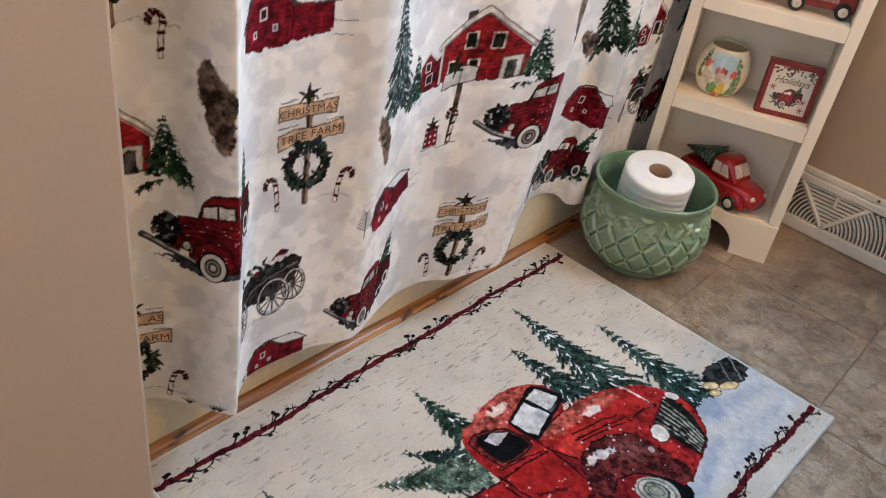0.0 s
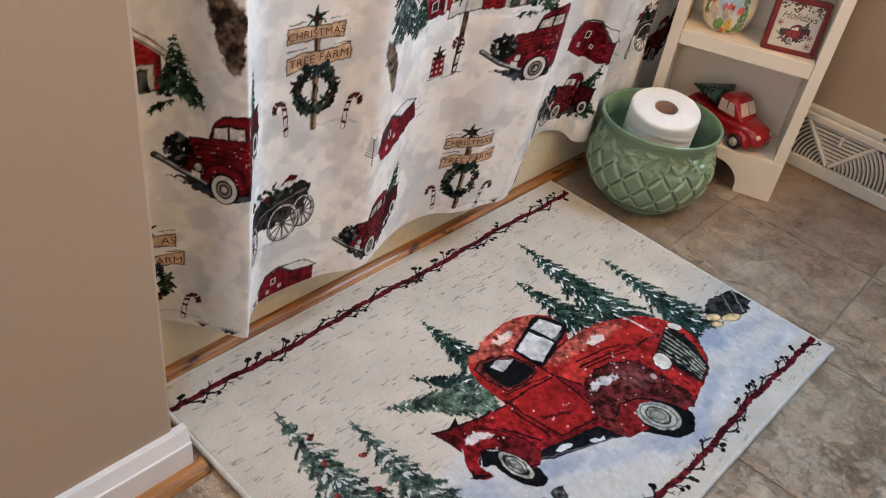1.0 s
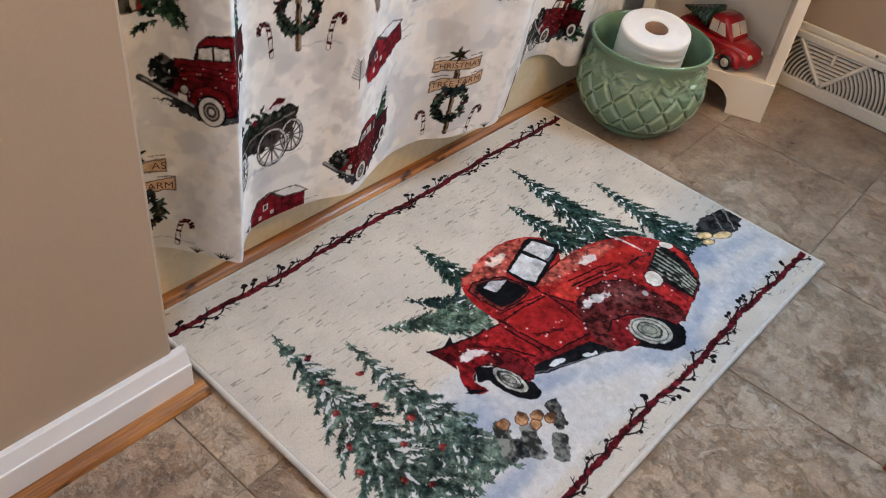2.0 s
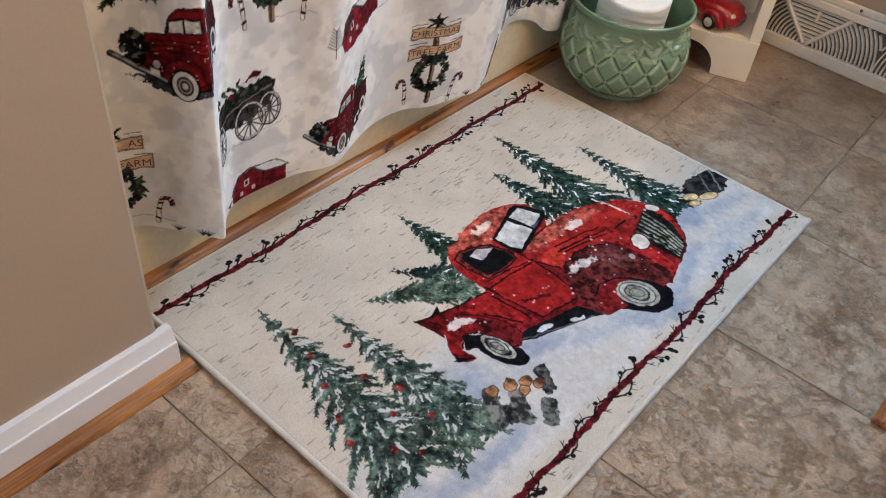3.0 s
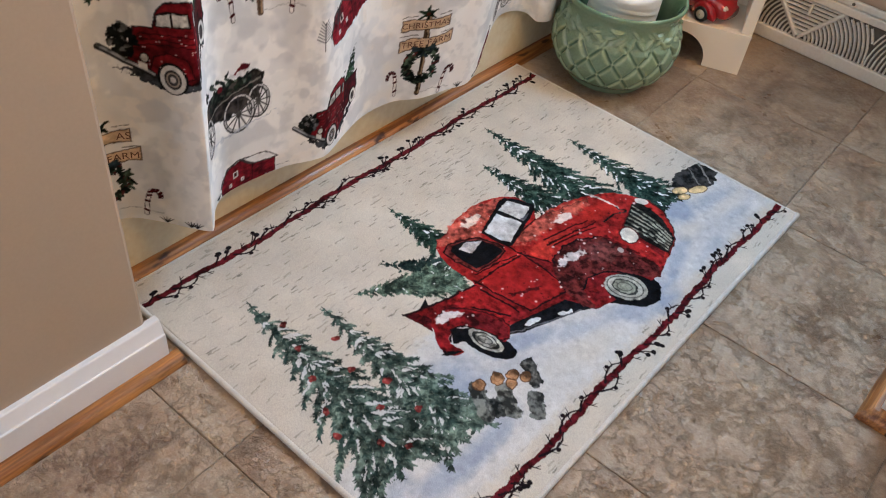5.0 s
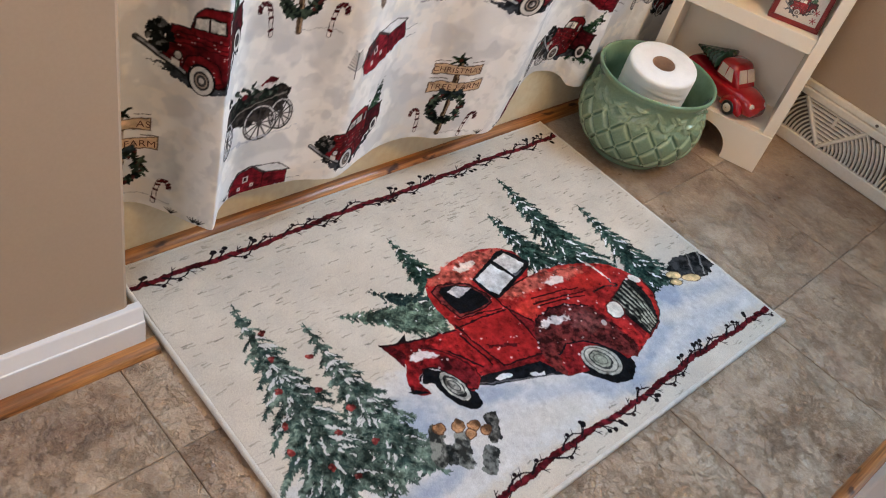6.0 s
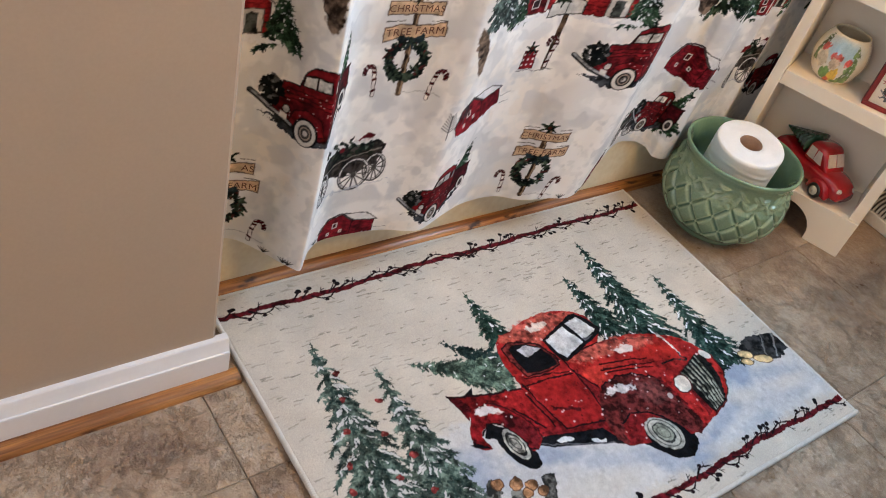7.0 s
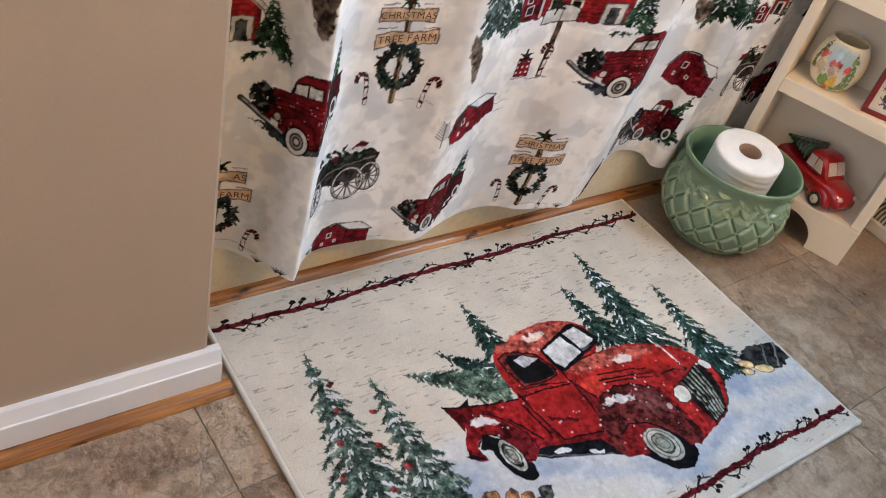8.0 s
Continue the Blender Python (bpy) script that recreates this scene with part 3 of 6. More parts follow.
def rug_print():
    u = np.arange(RUG_Y0 * 100, RUG_Y1 * 100 + 0.05, 0.1)
    v = np.arange(0, 60.05, 0.1)
    c = Canvas(u, v, (0.525, 0.482, 0.42), 11)
    g = c.rng
    # birch bark: faint clouds and short dark dashes along the bark
    c.C *= (1 + 0.035 * c.coarse + 0.02 * c.mid)[..., None]
    for _ in range(1500):
        p = np.array([g.uniform(1.5, 90), g.uniform(0.5, 59.5)])
        ln = g.uniform(0.4, 1.9) * g.uniform(0.6, 1.2)
        a = g.uniform(0.1, 0.75)
        c.stroke([p, p + (ln, g.normal() * 0.06)], g.uniform(0.17, 0.27), (0.17, 0.155, 0.13), 0.13, rough=0.05, tex=0.25, alpha=a)
    # snow field along the bottom
    top = catmull([(-2, 18), (8, 20), (20, 25), (30, 25), (40, 21), (55, 22), (74, 18.5), (84, 14.5), (95, 17)], 8)
    c.poly([(-3, 5.4)] + [tuple(q) for q in top] + [(95, 5.0)], (0.52, 0.515, 0.51), rough=0.3, soft=1.6, tex=0.05)
    blue = (0.24, 0.30, 0.42)
    for q, rx, ry, al, tn in (((22.5, 18), 4.5, 3.6, 0.75, 30), ((33.5, 16.3), 6.0, 1.8, 0.7, -22), ((28, 14), 7, 2.2, 0.3, -10), ((41, 12), 7.5, 1.7, 0.4, -24), ((50, 8), 4.5, 2.0, 0.55, -35), ((57.5, 6.6), 4.5, 1.9, 0.7, 15), ((66, 9.4), 5.0, 1.7, 0.55, 20),
                              ((75.5, 14.5), 3.8, 2.6, 0.75, 30), ((82, 12.4), 6, 1.6, 0.45, -6), ((12, 9.5), 8.5, 1.9, 0.65, -4), ((20, 9.2), 6, 1.7, 0.5, 8), ((77, 8), 8, 3, 0.2, 0), ((6, 12.5), 4, 2, 0.45, 30), ((85, 8), 5, 1.5, 0.25, 0), ((70, 6.3), 6, 1.3, 0.3, 0)):
        c.wash(q, rx, ry, blue, al, tn)
    for q, rx, ry, al in (((40, 8.5), 7, 2.4, 0.8), ((72, 11.3), 4, 1.5, 0.6), ((83, 9.5), 5, 1.5, 0.6), ((60, 6), 3, 1.0, 0.5)):
        c.wash(q, rx, ry, (0.55, 0.52, 0.475), al, -12)
    # firs behind the truck
    for tip, base, half, n in (((68.4, 50.6), (66.2, 25.5), 6.0, 15), ((60.0, 44.1), (60.0, 28.0), 4.6, 11), ((77.5, 38.3), (75.2, 16.0), 5.2, 15)):
        c.fir(tip, base, half, n, (0.008, 0.026, 0.022), (0.05, 0.10, 0.08), 0.25, tuft=1.15)
    c.fir((40.3, 47.3), (40.2, 36.0), 3.1, 9, (0.010, 0.03, 0.022), (0.05, 0.10, 0.075), 0.2, tuft=1.0)
    # firs lying in the bed
    c.fir((30.6, 39.4), (38.5, 31.0), 3.2, 9, (0.008, 0.02, 0.02), (0.03, 0.055, 0.05), 0.03, tuft=1.1)
    c.fir((23.6, 37.7), (37.6, 29.6), 4.6, 16, (0.035, 0.065, 0.052), (0.14, 0.20, 0.15), 0.06, tuft=1.0)
    # logs by the far fir
    c.poly([(79.6, 18.8), (83.5, 20.2), (89.2, 18.8), (89.6, 15.0), (86, 14.0), (82, 15.0)], (0.035, 0.035, 0.036), rough=0.12, tex=0.5)
    c.stroke([(85.8, 14.6), (89.0, 18.6)], 0.35, (0.24, 0.24, 0.24), rough=0.1, alpha=0.8)
    c.stroke([(83.6, 15.4), (86.6, 19.2)], 0.3, (0.20, 0.20, 0.20), rough=0.1, alpha=0.7)
    for q, rx, ry in (((80.0, 17.2), 1.5, 0.85), ((82.6, 15.2), 1.9, 0.85), ((79.0, 15.9), 1.1, 0.7)):
        c.oval(q, rx, ry, (0.58, 0.43, 0.22), -25, 0.05, 0.2)
        c.oval(q, rx, ry, (0.14, 0.09, 0.05), -25, 0.05, ring=0.14)
    truck_print(c)
    # firs in front, with red cones
    c.fir((18.8, 39.2), (17.6, 10.5), 6.8, 15, (0.024, 0.048, 0.042), (0.12, 0.165, 0.135), 0.42, tuft=1.25, white=(0.52, 0.525, 0.53))
    c.fir((12.1, 46.8), (9.2, 12.5), 8.0, 17, (0.024, 0.048, 0.042), (0.125, 0.17, 0.14), 0.40, tuft=1.3, white=(0.52, 0.525, 0.53))
    for q in ((12.9, 40.3), (11.6, 35.8), (16.4, 33.8), (9.7, 31.0), (14.2, 28.6), (7.4, 26.0), (16.2, 24.2), (12.6, 21.8), (9.0, 18.2), (15.8, 18.4), (6.0, 22.6), (11.0, 15.6)):
        c.oval(q, 0.52, 0.52, (0.20, 0.030, 0.028), 0, 0.10, 0.3)
        c.oval((q[0] - 0.15, q[1] + 0.2), 0.2, 0.16, (0.4, 0.12, 0.10), alpha=0.5)
    # split logs
    c.poly([(21.6, 11.6), (22.8, 13.4), (25.0, 12.0), (25.4, 10.2), (23.6, 9.6), (21.8, 10.2)], (0.055, 0.06, 0.058), rough=0.2, tex=0.6)
    for a, b, wd, col in (((23.6, 15.4), (21.2, 11.6), 2.0, (0.11, 0.115, 0.105)), ((26.0, 12.8), (24.0, 9.6), 2.1, (0.12, 0.125, 0.115)), ((31.6, 13.0), (29.8, 10.4), 1.9, (0.085, 0.085, 0.08)), ((28.0, 9.0), (26.2, 7.2), 2.1, (0.09, 0.095, 0.09))):
        c.stroke([a, b], wd, col, rough=0.12, tex=0.7)
        c.stroke([(a[0] + 0.5, a[1] - 0.5), (b[0] + 0.5, b[1] - 0.3)], 0.2, (0.05, 0.05, 0.05), rough=0.15, alpha=0.7)
    for q, r in (((24.2, 15.4), 0.95), ((26.6, 14.3), 1.0), ((28.6, 13.3), 0.95), ((27.4, 12.5), 0.85), ((29.6, 11.9), 0.85)):
        c.oval(q, r, r * 0.85, (0.33, 0.17, 0.085), 20, 0.08, 0.3)
        c.oval(q, r, r * 0.85, (0.13, 0.06, 0.03), 20, 0.06, ring=0.15)
        c.oval(q, r * 0.45, r * 0.4, (0.26, 0.12, 0.05), 20, ring=0.1, alpha=0.6)
    # the two twig borders
    for v0, flip in ((55.3, 1), (3.6, 1)):
        line = [(q, v0 + 0.22 * math.sin(q * 0.21) + 0.12 * math.sin(q * 0.77)) for q in np.arange(1.2, 91, 1.4)]
        c.stroke(line, 0.95, (0.115, 0.009, 0.014), rough=0.07, tex=0.3)
        q = 2.6
        while q < 89:
            sg = 1 if g.uniform() < 0.55 else -1
            y0 = v0 + 0.2 * math.sin(q * 0.21)
            kind = g.uniform()
            ink = (0.018, 0.008, 0.011)
            if kind < 0.42:
                for k in range(g.integers(2, 4)):
                    e = (q + 0.3 + g.uniform(0.3, 1.7), y0 + sg * g.uniform(0.9, 1.9))
                    c.stroke([(q, y0), ((q + e[0]) / 2 + 0.15, (y0 + e[1]) / 2), e], 0.2, ink, 0.14)
                    c.oval(e, g.uniform(0.34, 0.46), 0.37, (0.012, 0.008, 0.010), 0, 0.04, 0.2)
            elif kind < 0.75:
                n = g.uniform(3.2, 5.2)
                h = sg * g.uniform(0.8, 1.25)
                arc = [(q + n * k / 6, y0 + h * math.sin(math.pi * k / 6 * 0.92)) for k in range(7)]
                c.stroke(arc, 0.36, ink, 0.2, rough=0.05)
                for k in (2, 4):
                    c.stroke([arc[k], (arc[k][0] + 0.4, arc[k][1] + sg * 0.75)], 0.14, ink, 0.08)
                c.oval((arc[3][0], arc[3][1] + sg * 0.3), 0.34, 0.3, ink)
            else:
                c.stroke([(q, y0), (q + 0.6, y0 + sg * 1.25)], 0.2, ink, 0.12)
                c.stroke([(q + 0.35, y0 + sg * 0.7), (q + 1.0, y0 + sg * 0.95)], 0.15, ink, 0.1)
            q += g.uniform(1.3, 2.5)
    c.deepen(0.38)
    return c


def truck_print(c):
    """The old red pickup on the rug."""
    g = c.rng
    black, ink = (0.007, 0.007, 0.009), (0.022, 0.006, 0.008)
    # shade under the truck, wheel wells and running board
    c.poly([(28.7, 24.1), (30.9, 22.2), (34.6, 19.4), (33.8, 17.8), (29.1, 20.8), (27.0, 22.2)], black, rough=0.06, tex=0.2)
    c.poly([(35.0, 18.9), (38.4, 18.3), (45.8, 16.8), (47.6, 14.2), (47.1, 12.2), (44.4, 13.5), (35.2, 16.9), (33.8, 17.8)], (0.010, 0.010, 0.013), rough=0.05, tex=0.3)
    c.poly([(45.0, 13.9), (48.9, 16.0), (50.7, 16.4), (53.5, 15.6), (56.5, 12.6), (58.5, 9.5), (57.6, 7.6), (55.2, 6.4), (52.4, 7.1), (50.3, 9.8), (48.3, 12.7)], black, rough=0.05, tex=0.2)
    c.stroke([(34.3, 17.9), (38.9, 15.8), (44.9, 13.4)], 0.22, (0.15, 0.15, 0.17), alpha=0.7, rough=0.08)
    c.oval((38.0, 17.0), 1.40, 0.38, (0.62, 0.62, 0.63), 161, 0.08)
    c.oval((42.8, 14.8), 1.21, 0.36, (0.62, 0.62, 0.63), 156, 0.08)
    # ground colour of the whole body
    c.poly([(27.3, 29.3), (32.3, 28.0), (37.7, 27.0), (37.7, 32.3), (38.4, 34.9), (39.2, 36.0), (42.5, 37.1), (46.2, 38.1), (53.0, 38.1), (57.3, 35.3), (58.0, 32.2), (55.7, 29.7), (62.2, 28.9), (69.8, 25.3), (72.4, 21.6), (72.8, 16.3), (68.6, 11.7), (59.8, 9.0), (46.9, 11.9), (44.9, 16.2), (35.0, 18.9), (31.5, 22.6), (28.8, 23.9), (27.3, 25.5)], (0.20, 0.012, 0.014), rough=0.04, tex=0.3)
    # bed and tail
    c.poly([(25.7, 30.4), (27.3, 29.6), (32.4, 28.1), (37.8, 27.1), (39.0, 22.6), (39.3, 18.8), (36.4, 19.7), (34.9, 19.1), (33.9, 23.1), (31.2, 27.3), (27.0, 25.8), (26.4, 27.2)], (0.20, 0.010, 0.012), rough=0.06, tex=0.3)
    c.poly([(32.1, 27.9), (37.3, 26.8), (38.6, 22.3), (38.8, 19.6), (36.3, 20.6), (33.9, 24.6)], (0.30, 0.014, 0.015), rough=0.2, tex=0.25, soft=0.5)
    c.poly([(25.7, 30.4), (27.3, 29.6), (28.1, 27.2), (26.5, 25.5), (26.3, 27.1)], (0.10, 0.006, 0.009), rough=0.05, tex=0.4)
    c.poly([(27.9, 29.4), (30.3, 30.3), (29.5, 28.9)], black, tex=0.2)
    c.stroke([(25.7, 30.4), (27.4, 29.6), (32.5, 28.2), (37.8, 27.1)], 0.36, ink, rough=0.06)
    c.stroke([(33.9, 24.6), (35.3, 22.3), (36.6, 19.9)], 0.3, ink, rough=0.06)
    c.stroke([(37.4, 25.9), (38.1, 21.0), (38.0, 19.5)], 0.3, ink, rough=0.06)
    # rear wheel and fender
    c.oval((30.5, 18.8), 3.96, 2.02, black, 105, 0.05, 0.2)
    c.oval((30.6, 19.5), 2.76, 1.36, (0.33, 0.33, 0.30), 97, 0.05, 0.3)
    c.oval((30.6, 19.5), 2.15, 1.05, (0.03, 0.03, 0.03), 97, 0.05, 0.4)
    c.oval((30.6, 19.5), 1.63, 0.92, (0.30, 0.30, 0.27), 100, 0.05, 0.4)
    c.oval((30.6, 19.6), 1.05, 0.54, (0.05, 0.05, 0.05), 105, ring=0.18, alpha=0.8)
    c.poly([(26.7, 25.5), (28.6, 27.0), (30.9, 27.1), (32.6, 26.0), (34.2, 23.3), (35.3, 20.3), (34.8, 18.6), (33.0, 17.4), (32.1, 18.0), (32.0, 19.8), (31.1, 21.9), (30.0, 23.3), (28.5, 23.8), (26.8, 22.5), (26.9, 20.2), (24.8, 21.4), (25.4, 23.7)], (0.22, 0.010, 0.013), rough=0.06, tex=0.3, smooth=3)
    c.poly([(32.2, 24.7), (34.1, 22.8), (35.1, 19.9), (34.7, 18.6), (33.0, 17.6), (32.3, 18.3), (32.2, 20.3), (30.7, 23.0)], (0.09, 0.008, 0.011), rough=0.15, tex=0.5, alpha=0.8, soft=0.5)
    c.stroke([(27.0, 22.6), (28.5, 23.9), (30.1, 23.4), (31.2, 21.9), (32.1, 19.7), (32.1, 18.0), (33.1, 17.5)], 0.26, ink, rough=0.08)
    c.stroke([(28.6, 26.9), (30.9, 27.1), (32.6, 25.9), (34.3, 23.2), (35.3, 20.2), (35.0, 18.7)], 0.24, ink, rough=0.08, alpha=0.8)
    c.poly([(28.2, 26.8), (30.2, 27.0), (32.0, 25.8), (32.2, 24.8), (30.6, 25.1), (28.8, 25.4), (27.9, 26.0)], (0.62, 0.57, 0.57), rough=0.15, tex=0.08, soft=0.25)
    c.poly([(24.3, 22.1), (25.4, 21.9), (27.0, 20.3), (24.8, 21.3)], black, rough=0.08)
    # cab
    c.poly([(37.7, 27.1), (37.8, 32.3), (38.4, 34.7), (39.1, 36.1), (40.5, 37.0), (42.7, 37.2), (46.2, 38.3), (50.1, 38.6), (53.1, 38.2), (55.6, 37.0), (57.4, 35.4), (57.9, 32.4), (56.9, 30.9), (55.2, 29.4), (50.0, 28.3), (47.8, 26.2), (47.5, 19.9), (46.2, 17.1), (39.6, 18.2), (38.8, 22.5)], (0.31, 0.016, 0.016), rough=0.05, tex=0.2)
    c.poly([(39.5, 36.1), (40.6, 36.8), (42.6, 37.1), (46.2, 38.1), (50.0, 38.4), (52.9, 37.9), (55.4, 36.8), (56.0, 36.0), (53.0, 35.8), (47.2, 33.7), (45.7, 33.0), (44.8, 33.8), (41.2, 35.4)], (0.40, 0.085, 0.062), rough=0.25, tex=0.3, alpha=0.95, soft=0.5)
    c.poly([(45.3, 36.4), (47.7, 37.5), (49.6, 37.2), (50.0, 36.4), (47.7, 35.8), (45.9, 35.9)], (0.62, 0.52, 0.46), rough=0.18, tex=0.12, soft=0.3)
    c.poly([(39.2, 34.7), (41.0, 35.4), (45.3, 33.7), (46.9, 30.2), (46.3, 28.5), (43.8, 28.1), (39.8, 28.7), (39.1, 32.3)], (0.13, 0.022, 0.02), rough=0.08, tex=0.5, smooth=2)
    c.stroke([(39.2, 34.7), (41.0, 35.4), (45.2, 33.6), (46.8, 30.2), (46.3, 28.5), (43.8, 28.1), (39.8, 28.7), (39.1, 32.3), (39.2, 34.7)], 0.24, ink, rough=0.05)
    c.poly([(40.2, 34.3), (42.0, 34.6), (45.1, 33.0), (46.3, 29.2), (44.6, 28.6), (40.3, 29.2)], black, rough=0.03, tex=0.2, smooth=2)
    c.poly([(41.5, 33.7), (43.4, 33.9), (45.4, 32.4), (42.3, 31.7)], (0.34, 0.34, 0.36), rough=0.05, tex=0.25)
    # door
    c.poly([(39.4, 27.5), (43.4, 26.9), (47.0, 26.0), (47.6, 19.5), (46.5, 17.6), (41.0, 18.1), (39.4, 19.5), (39.6, 24.1)], (0.34, 0.016, 0.016), rough=0.1, tex=0.12, soft=0.3)
    c.poly([(39.5, 22.5), (42.6, 21.3), (44.3, 20.4), (43.7, 19.9), (41.9, 20.9), (39.8, 21.8)], (0.07, 0.008, 0.010), rough=0.2, tex=0.6, alpha=0.85)
    c.stroke([(38.0, 27.8), (38.8, 22.5), (39.4, 18.4)], 0.28, ink, rough=0.07)
    c.stroke([(38.0, 27.3), (43.4, 26.9), (47.3, 26.2)], 0.28, ink, rough=0.07)
    c.stroke([(47.7, 26.6), (47.7, 23.0), (47.5, 19.7), (46.2, 17.1)], 0.28, ink, rough=0.07)
    c.stroke([(47.3, 28.9), (47.6, 26.5), (49.6, 22.3)], 0.28, ink, rough=0.07)
    c.stroke([(39.1, 28.5), (44.1, 27.5), (46.9, 26.7)], 0.28, ink, rough=0.07)
    c.stroke([(38.8, 22.5), (39.4, 18.5), (46.3, 17.1)], 0.28, ink, rough=0.07)
    # bonnet
    c.poly([(47.9, 28.9), (52.3, 29.5), (55.6, 29.7), (58.3, 29.5), (62.3, 29.0), (66.4, 27.4), (70.1, 25.4), (72.1, 23.0), (72.5, 21.6), (67.3, 20.1), (63.9, 18.8), (60.1, 20.2), (56.9, 22.2), (53.4, 22.9), (49.9, 22.0), (48.1, 26.3)], (0.36, 0.020, 0.018), rough=0.05, tex=0.18)
    c.poly([(48.3, 28.6), (52.0, 29.3), (56.1, 29.5), (62.5, 28.6), (66.5, 26.6), (63.3, 25.9), (60.0, 26.4), (55.1, 27.2), (50.4, 27.0)], (0.40, 0.095, 0.07), rough=0.3, tex=0.3, alpha=0.9, soft=0.7)
    c.poly([(64.2, 26.0), (68.6, 24.0), (68.9, 22.1), (65.7, 21.7), (62.7, 22.6), (59.9, 24.2)], (0.48, 0.026, 0.020), rough=0.2, tex=0.12, soft=0.5)
    c.poly([(49.3, 26.2), (53.0, 25.7), (57.3, 24.5), (53.4, 24.0), (49.8, 22.5), (49.0, 25.0)], (0.46, 0.035, 0.025), rough=0.2, tex=0.2, soft=0.5)
    c.stroke([(52.7, 25.8), (57.8, 24.9), (61.5, 23.7)], 0.34, (0.03, 0.005, 0.006), 0.18, rough=0.06)
    c.stroke([(52.2, 24.9), (57.6, 23.7), (62.3, 22.6)], 0.34, (0.03, 0.005, 0.006), 0.18, rough=0.06)
    c.stroke([(52.9, 24.1), (57.4, 23.1), (61.6, 22.0)], 0.34, (0.03, 0.005, 0.006), 0.18, rough=0.06)
    c.stroke([(55.7, 29.7), (60.1, 28.6), (65.1, 27.1), (67.6, 26.1)], 0.2, (0.10, 0.02, 0.02), rough=0.1, alpha=0.7)
    c.stroke([(47.9, 28.9), (52.3, 29.5), (55.6, 29.7)], 0.3, ink, rough=0.06)
    c.poly([(57.2, 27.4), (59.4, 27.7), (61.1, 26.8), (60.5, 25.9), (57.7, 26.1)], (0.66, 0.58, 0.56), rough=0.12, tex=0.08, soft=0.25)
    c.stroke([(67.2, 26.9), (68.1, 24.2), (68.2, 22.0)], 0.6, (0.52, 0.46, 0.42), 0.25, rough=0.1, tex=0.35)
    c.stroke([(63.3, 21.6), (65.7, 21.7), (68.4, 20.7), (68.0, 22.4)], 0.32, (0.045, 0.03, 0.028), rough=0.12, tex=0.4)
    # windscreen, two panes
    c.poly([(46.8, 33.6), (52.9, 35.8), (56.0, 36.3), (58.1, 32.4), (57.0, 31.1), (53.4, 30.0), (48.1, 28.5), (47.0, 30.1)], black, rough=0.04, tex=0.3, smooth=2)
    c.poly([(52.9, 35.1), (55.7, 35.6), (57.3, 32.1), (53.9, 31.0)], (0.50, 0.51, 0.52), rough=0.05, tex=0.16)
    c.poly([(47.3, 33.4), (52.1, 34.8), (53.4, 30.8), (48.4, 29.2), (47.7, 30.4)], (0.52, 0.54, 0.56), rough=0.05, tex=0.12)
    c.poly([(53.7, 31.4), (56.1, 31.3), (53.9, 30.7)], (0.10, 0.10, 0.12), rough=0.05, tex=0.2)
    # front fender
    c.poly([(49.4, 21.9), (51.1, 22.6), (53.6, 22.9), (56.9, 22.2), (60.1, 20.2), (60.7, 16.6), (60.9, 13.8), (61.3, 10.1), (59.4, 8.9), (56.9, 11.4), (56.0, 13.2), (54.0, 15.4), (51.2, 16.4), (48.5, 15.6), (46.8, 11.8), (45.6, 13.8), (46.2, 17.1), (47.5, 19.8)], (0.115, 0.018, 0.017), rough=0.10, tex=0.55)
    c.poly([(57.6, 20.6), (59.7, 19.0), (59.9, 15.6), (56.3, 15.9), (54.5, 18.6)], (0.16, 0.05, 0.045), rough=0.3, tex=0.5, alpha=0.7, soft=0.8)
    c.stroke([(49.7, 21.9), (51.1, 22.6), (53.6, 22.9), (56.9, 22.2), (60.1, 20.2)], 0.3, ink, rough=0.08)
    c.stroke([(48.5, 15.6), (51.0, 16.5), (54.0, 15.4), (56.0, 13.2), (56.9, 11.4)], 0.3, black, rough=0.08)
    c.poly([(50.2, 21.4), (52.8, 21.5), (55.9, 20.2), (54.0, 19.6), (51.8, 20.3), (49.9, 20.7)], (0.62, 0.55, 0.53), rough=0.2, tex=0.15, soft=0.3)
    # nose, grille and lamps
    c.poly([(63.8, 18.7), (62.7, 20.3), (60.9, 19.6), (61.4, 14.0), (61.3, 9.9), (62.6, 9.8), (63.5, 11.1), (64.0, 15.6)], (0.42, 0.022, 0.020), rough=0.08, tex=0.18, soft=0.2)
    c.poly([(72.0, 23.2), (72.6, 21.7), (73.6, 19.6), (72.9, 16.4), (70.7, 13.3), (68.5, 11.5), (64.6, 10.2), (62.1, 10.1), (65.7, 11.6), (71.3, 19.9)], (0.40, 0.024, 0.020), rough=0.06, tex=0.2)
    c.poly([(70.4, 21.0), (72.1, 20.4), (71.4, 15.8), (68.6, 11.7), (64.8, 10.6), (64.5, 15.6), (64.0, 18.5), (66.6, 19.6)], (0.018, 0.016, 0.015), rough=0.05, tex=0.3)
    c.stroke([(70.3, 20.6), (69.8, 16.3), (68.5, 12.3)], 0.42, (0.20, 0.205, 0.17), 0.34, rough=0.06, tex=0.5)
    c.stroke([(69.3, 20.2), (69.0, 16.0), (67.9, 12.0)], 0.42, (0.20, 0.205, 0.17), 0.34, rough=0.06, tex=0.5)
    c.stroke([(68.3, 19.8), (68.2, 15.7), (67.3, 11.8)], 0.42, (0.20, 0.205, 0.17), 0.34, rough=0.06, tex=0.5)
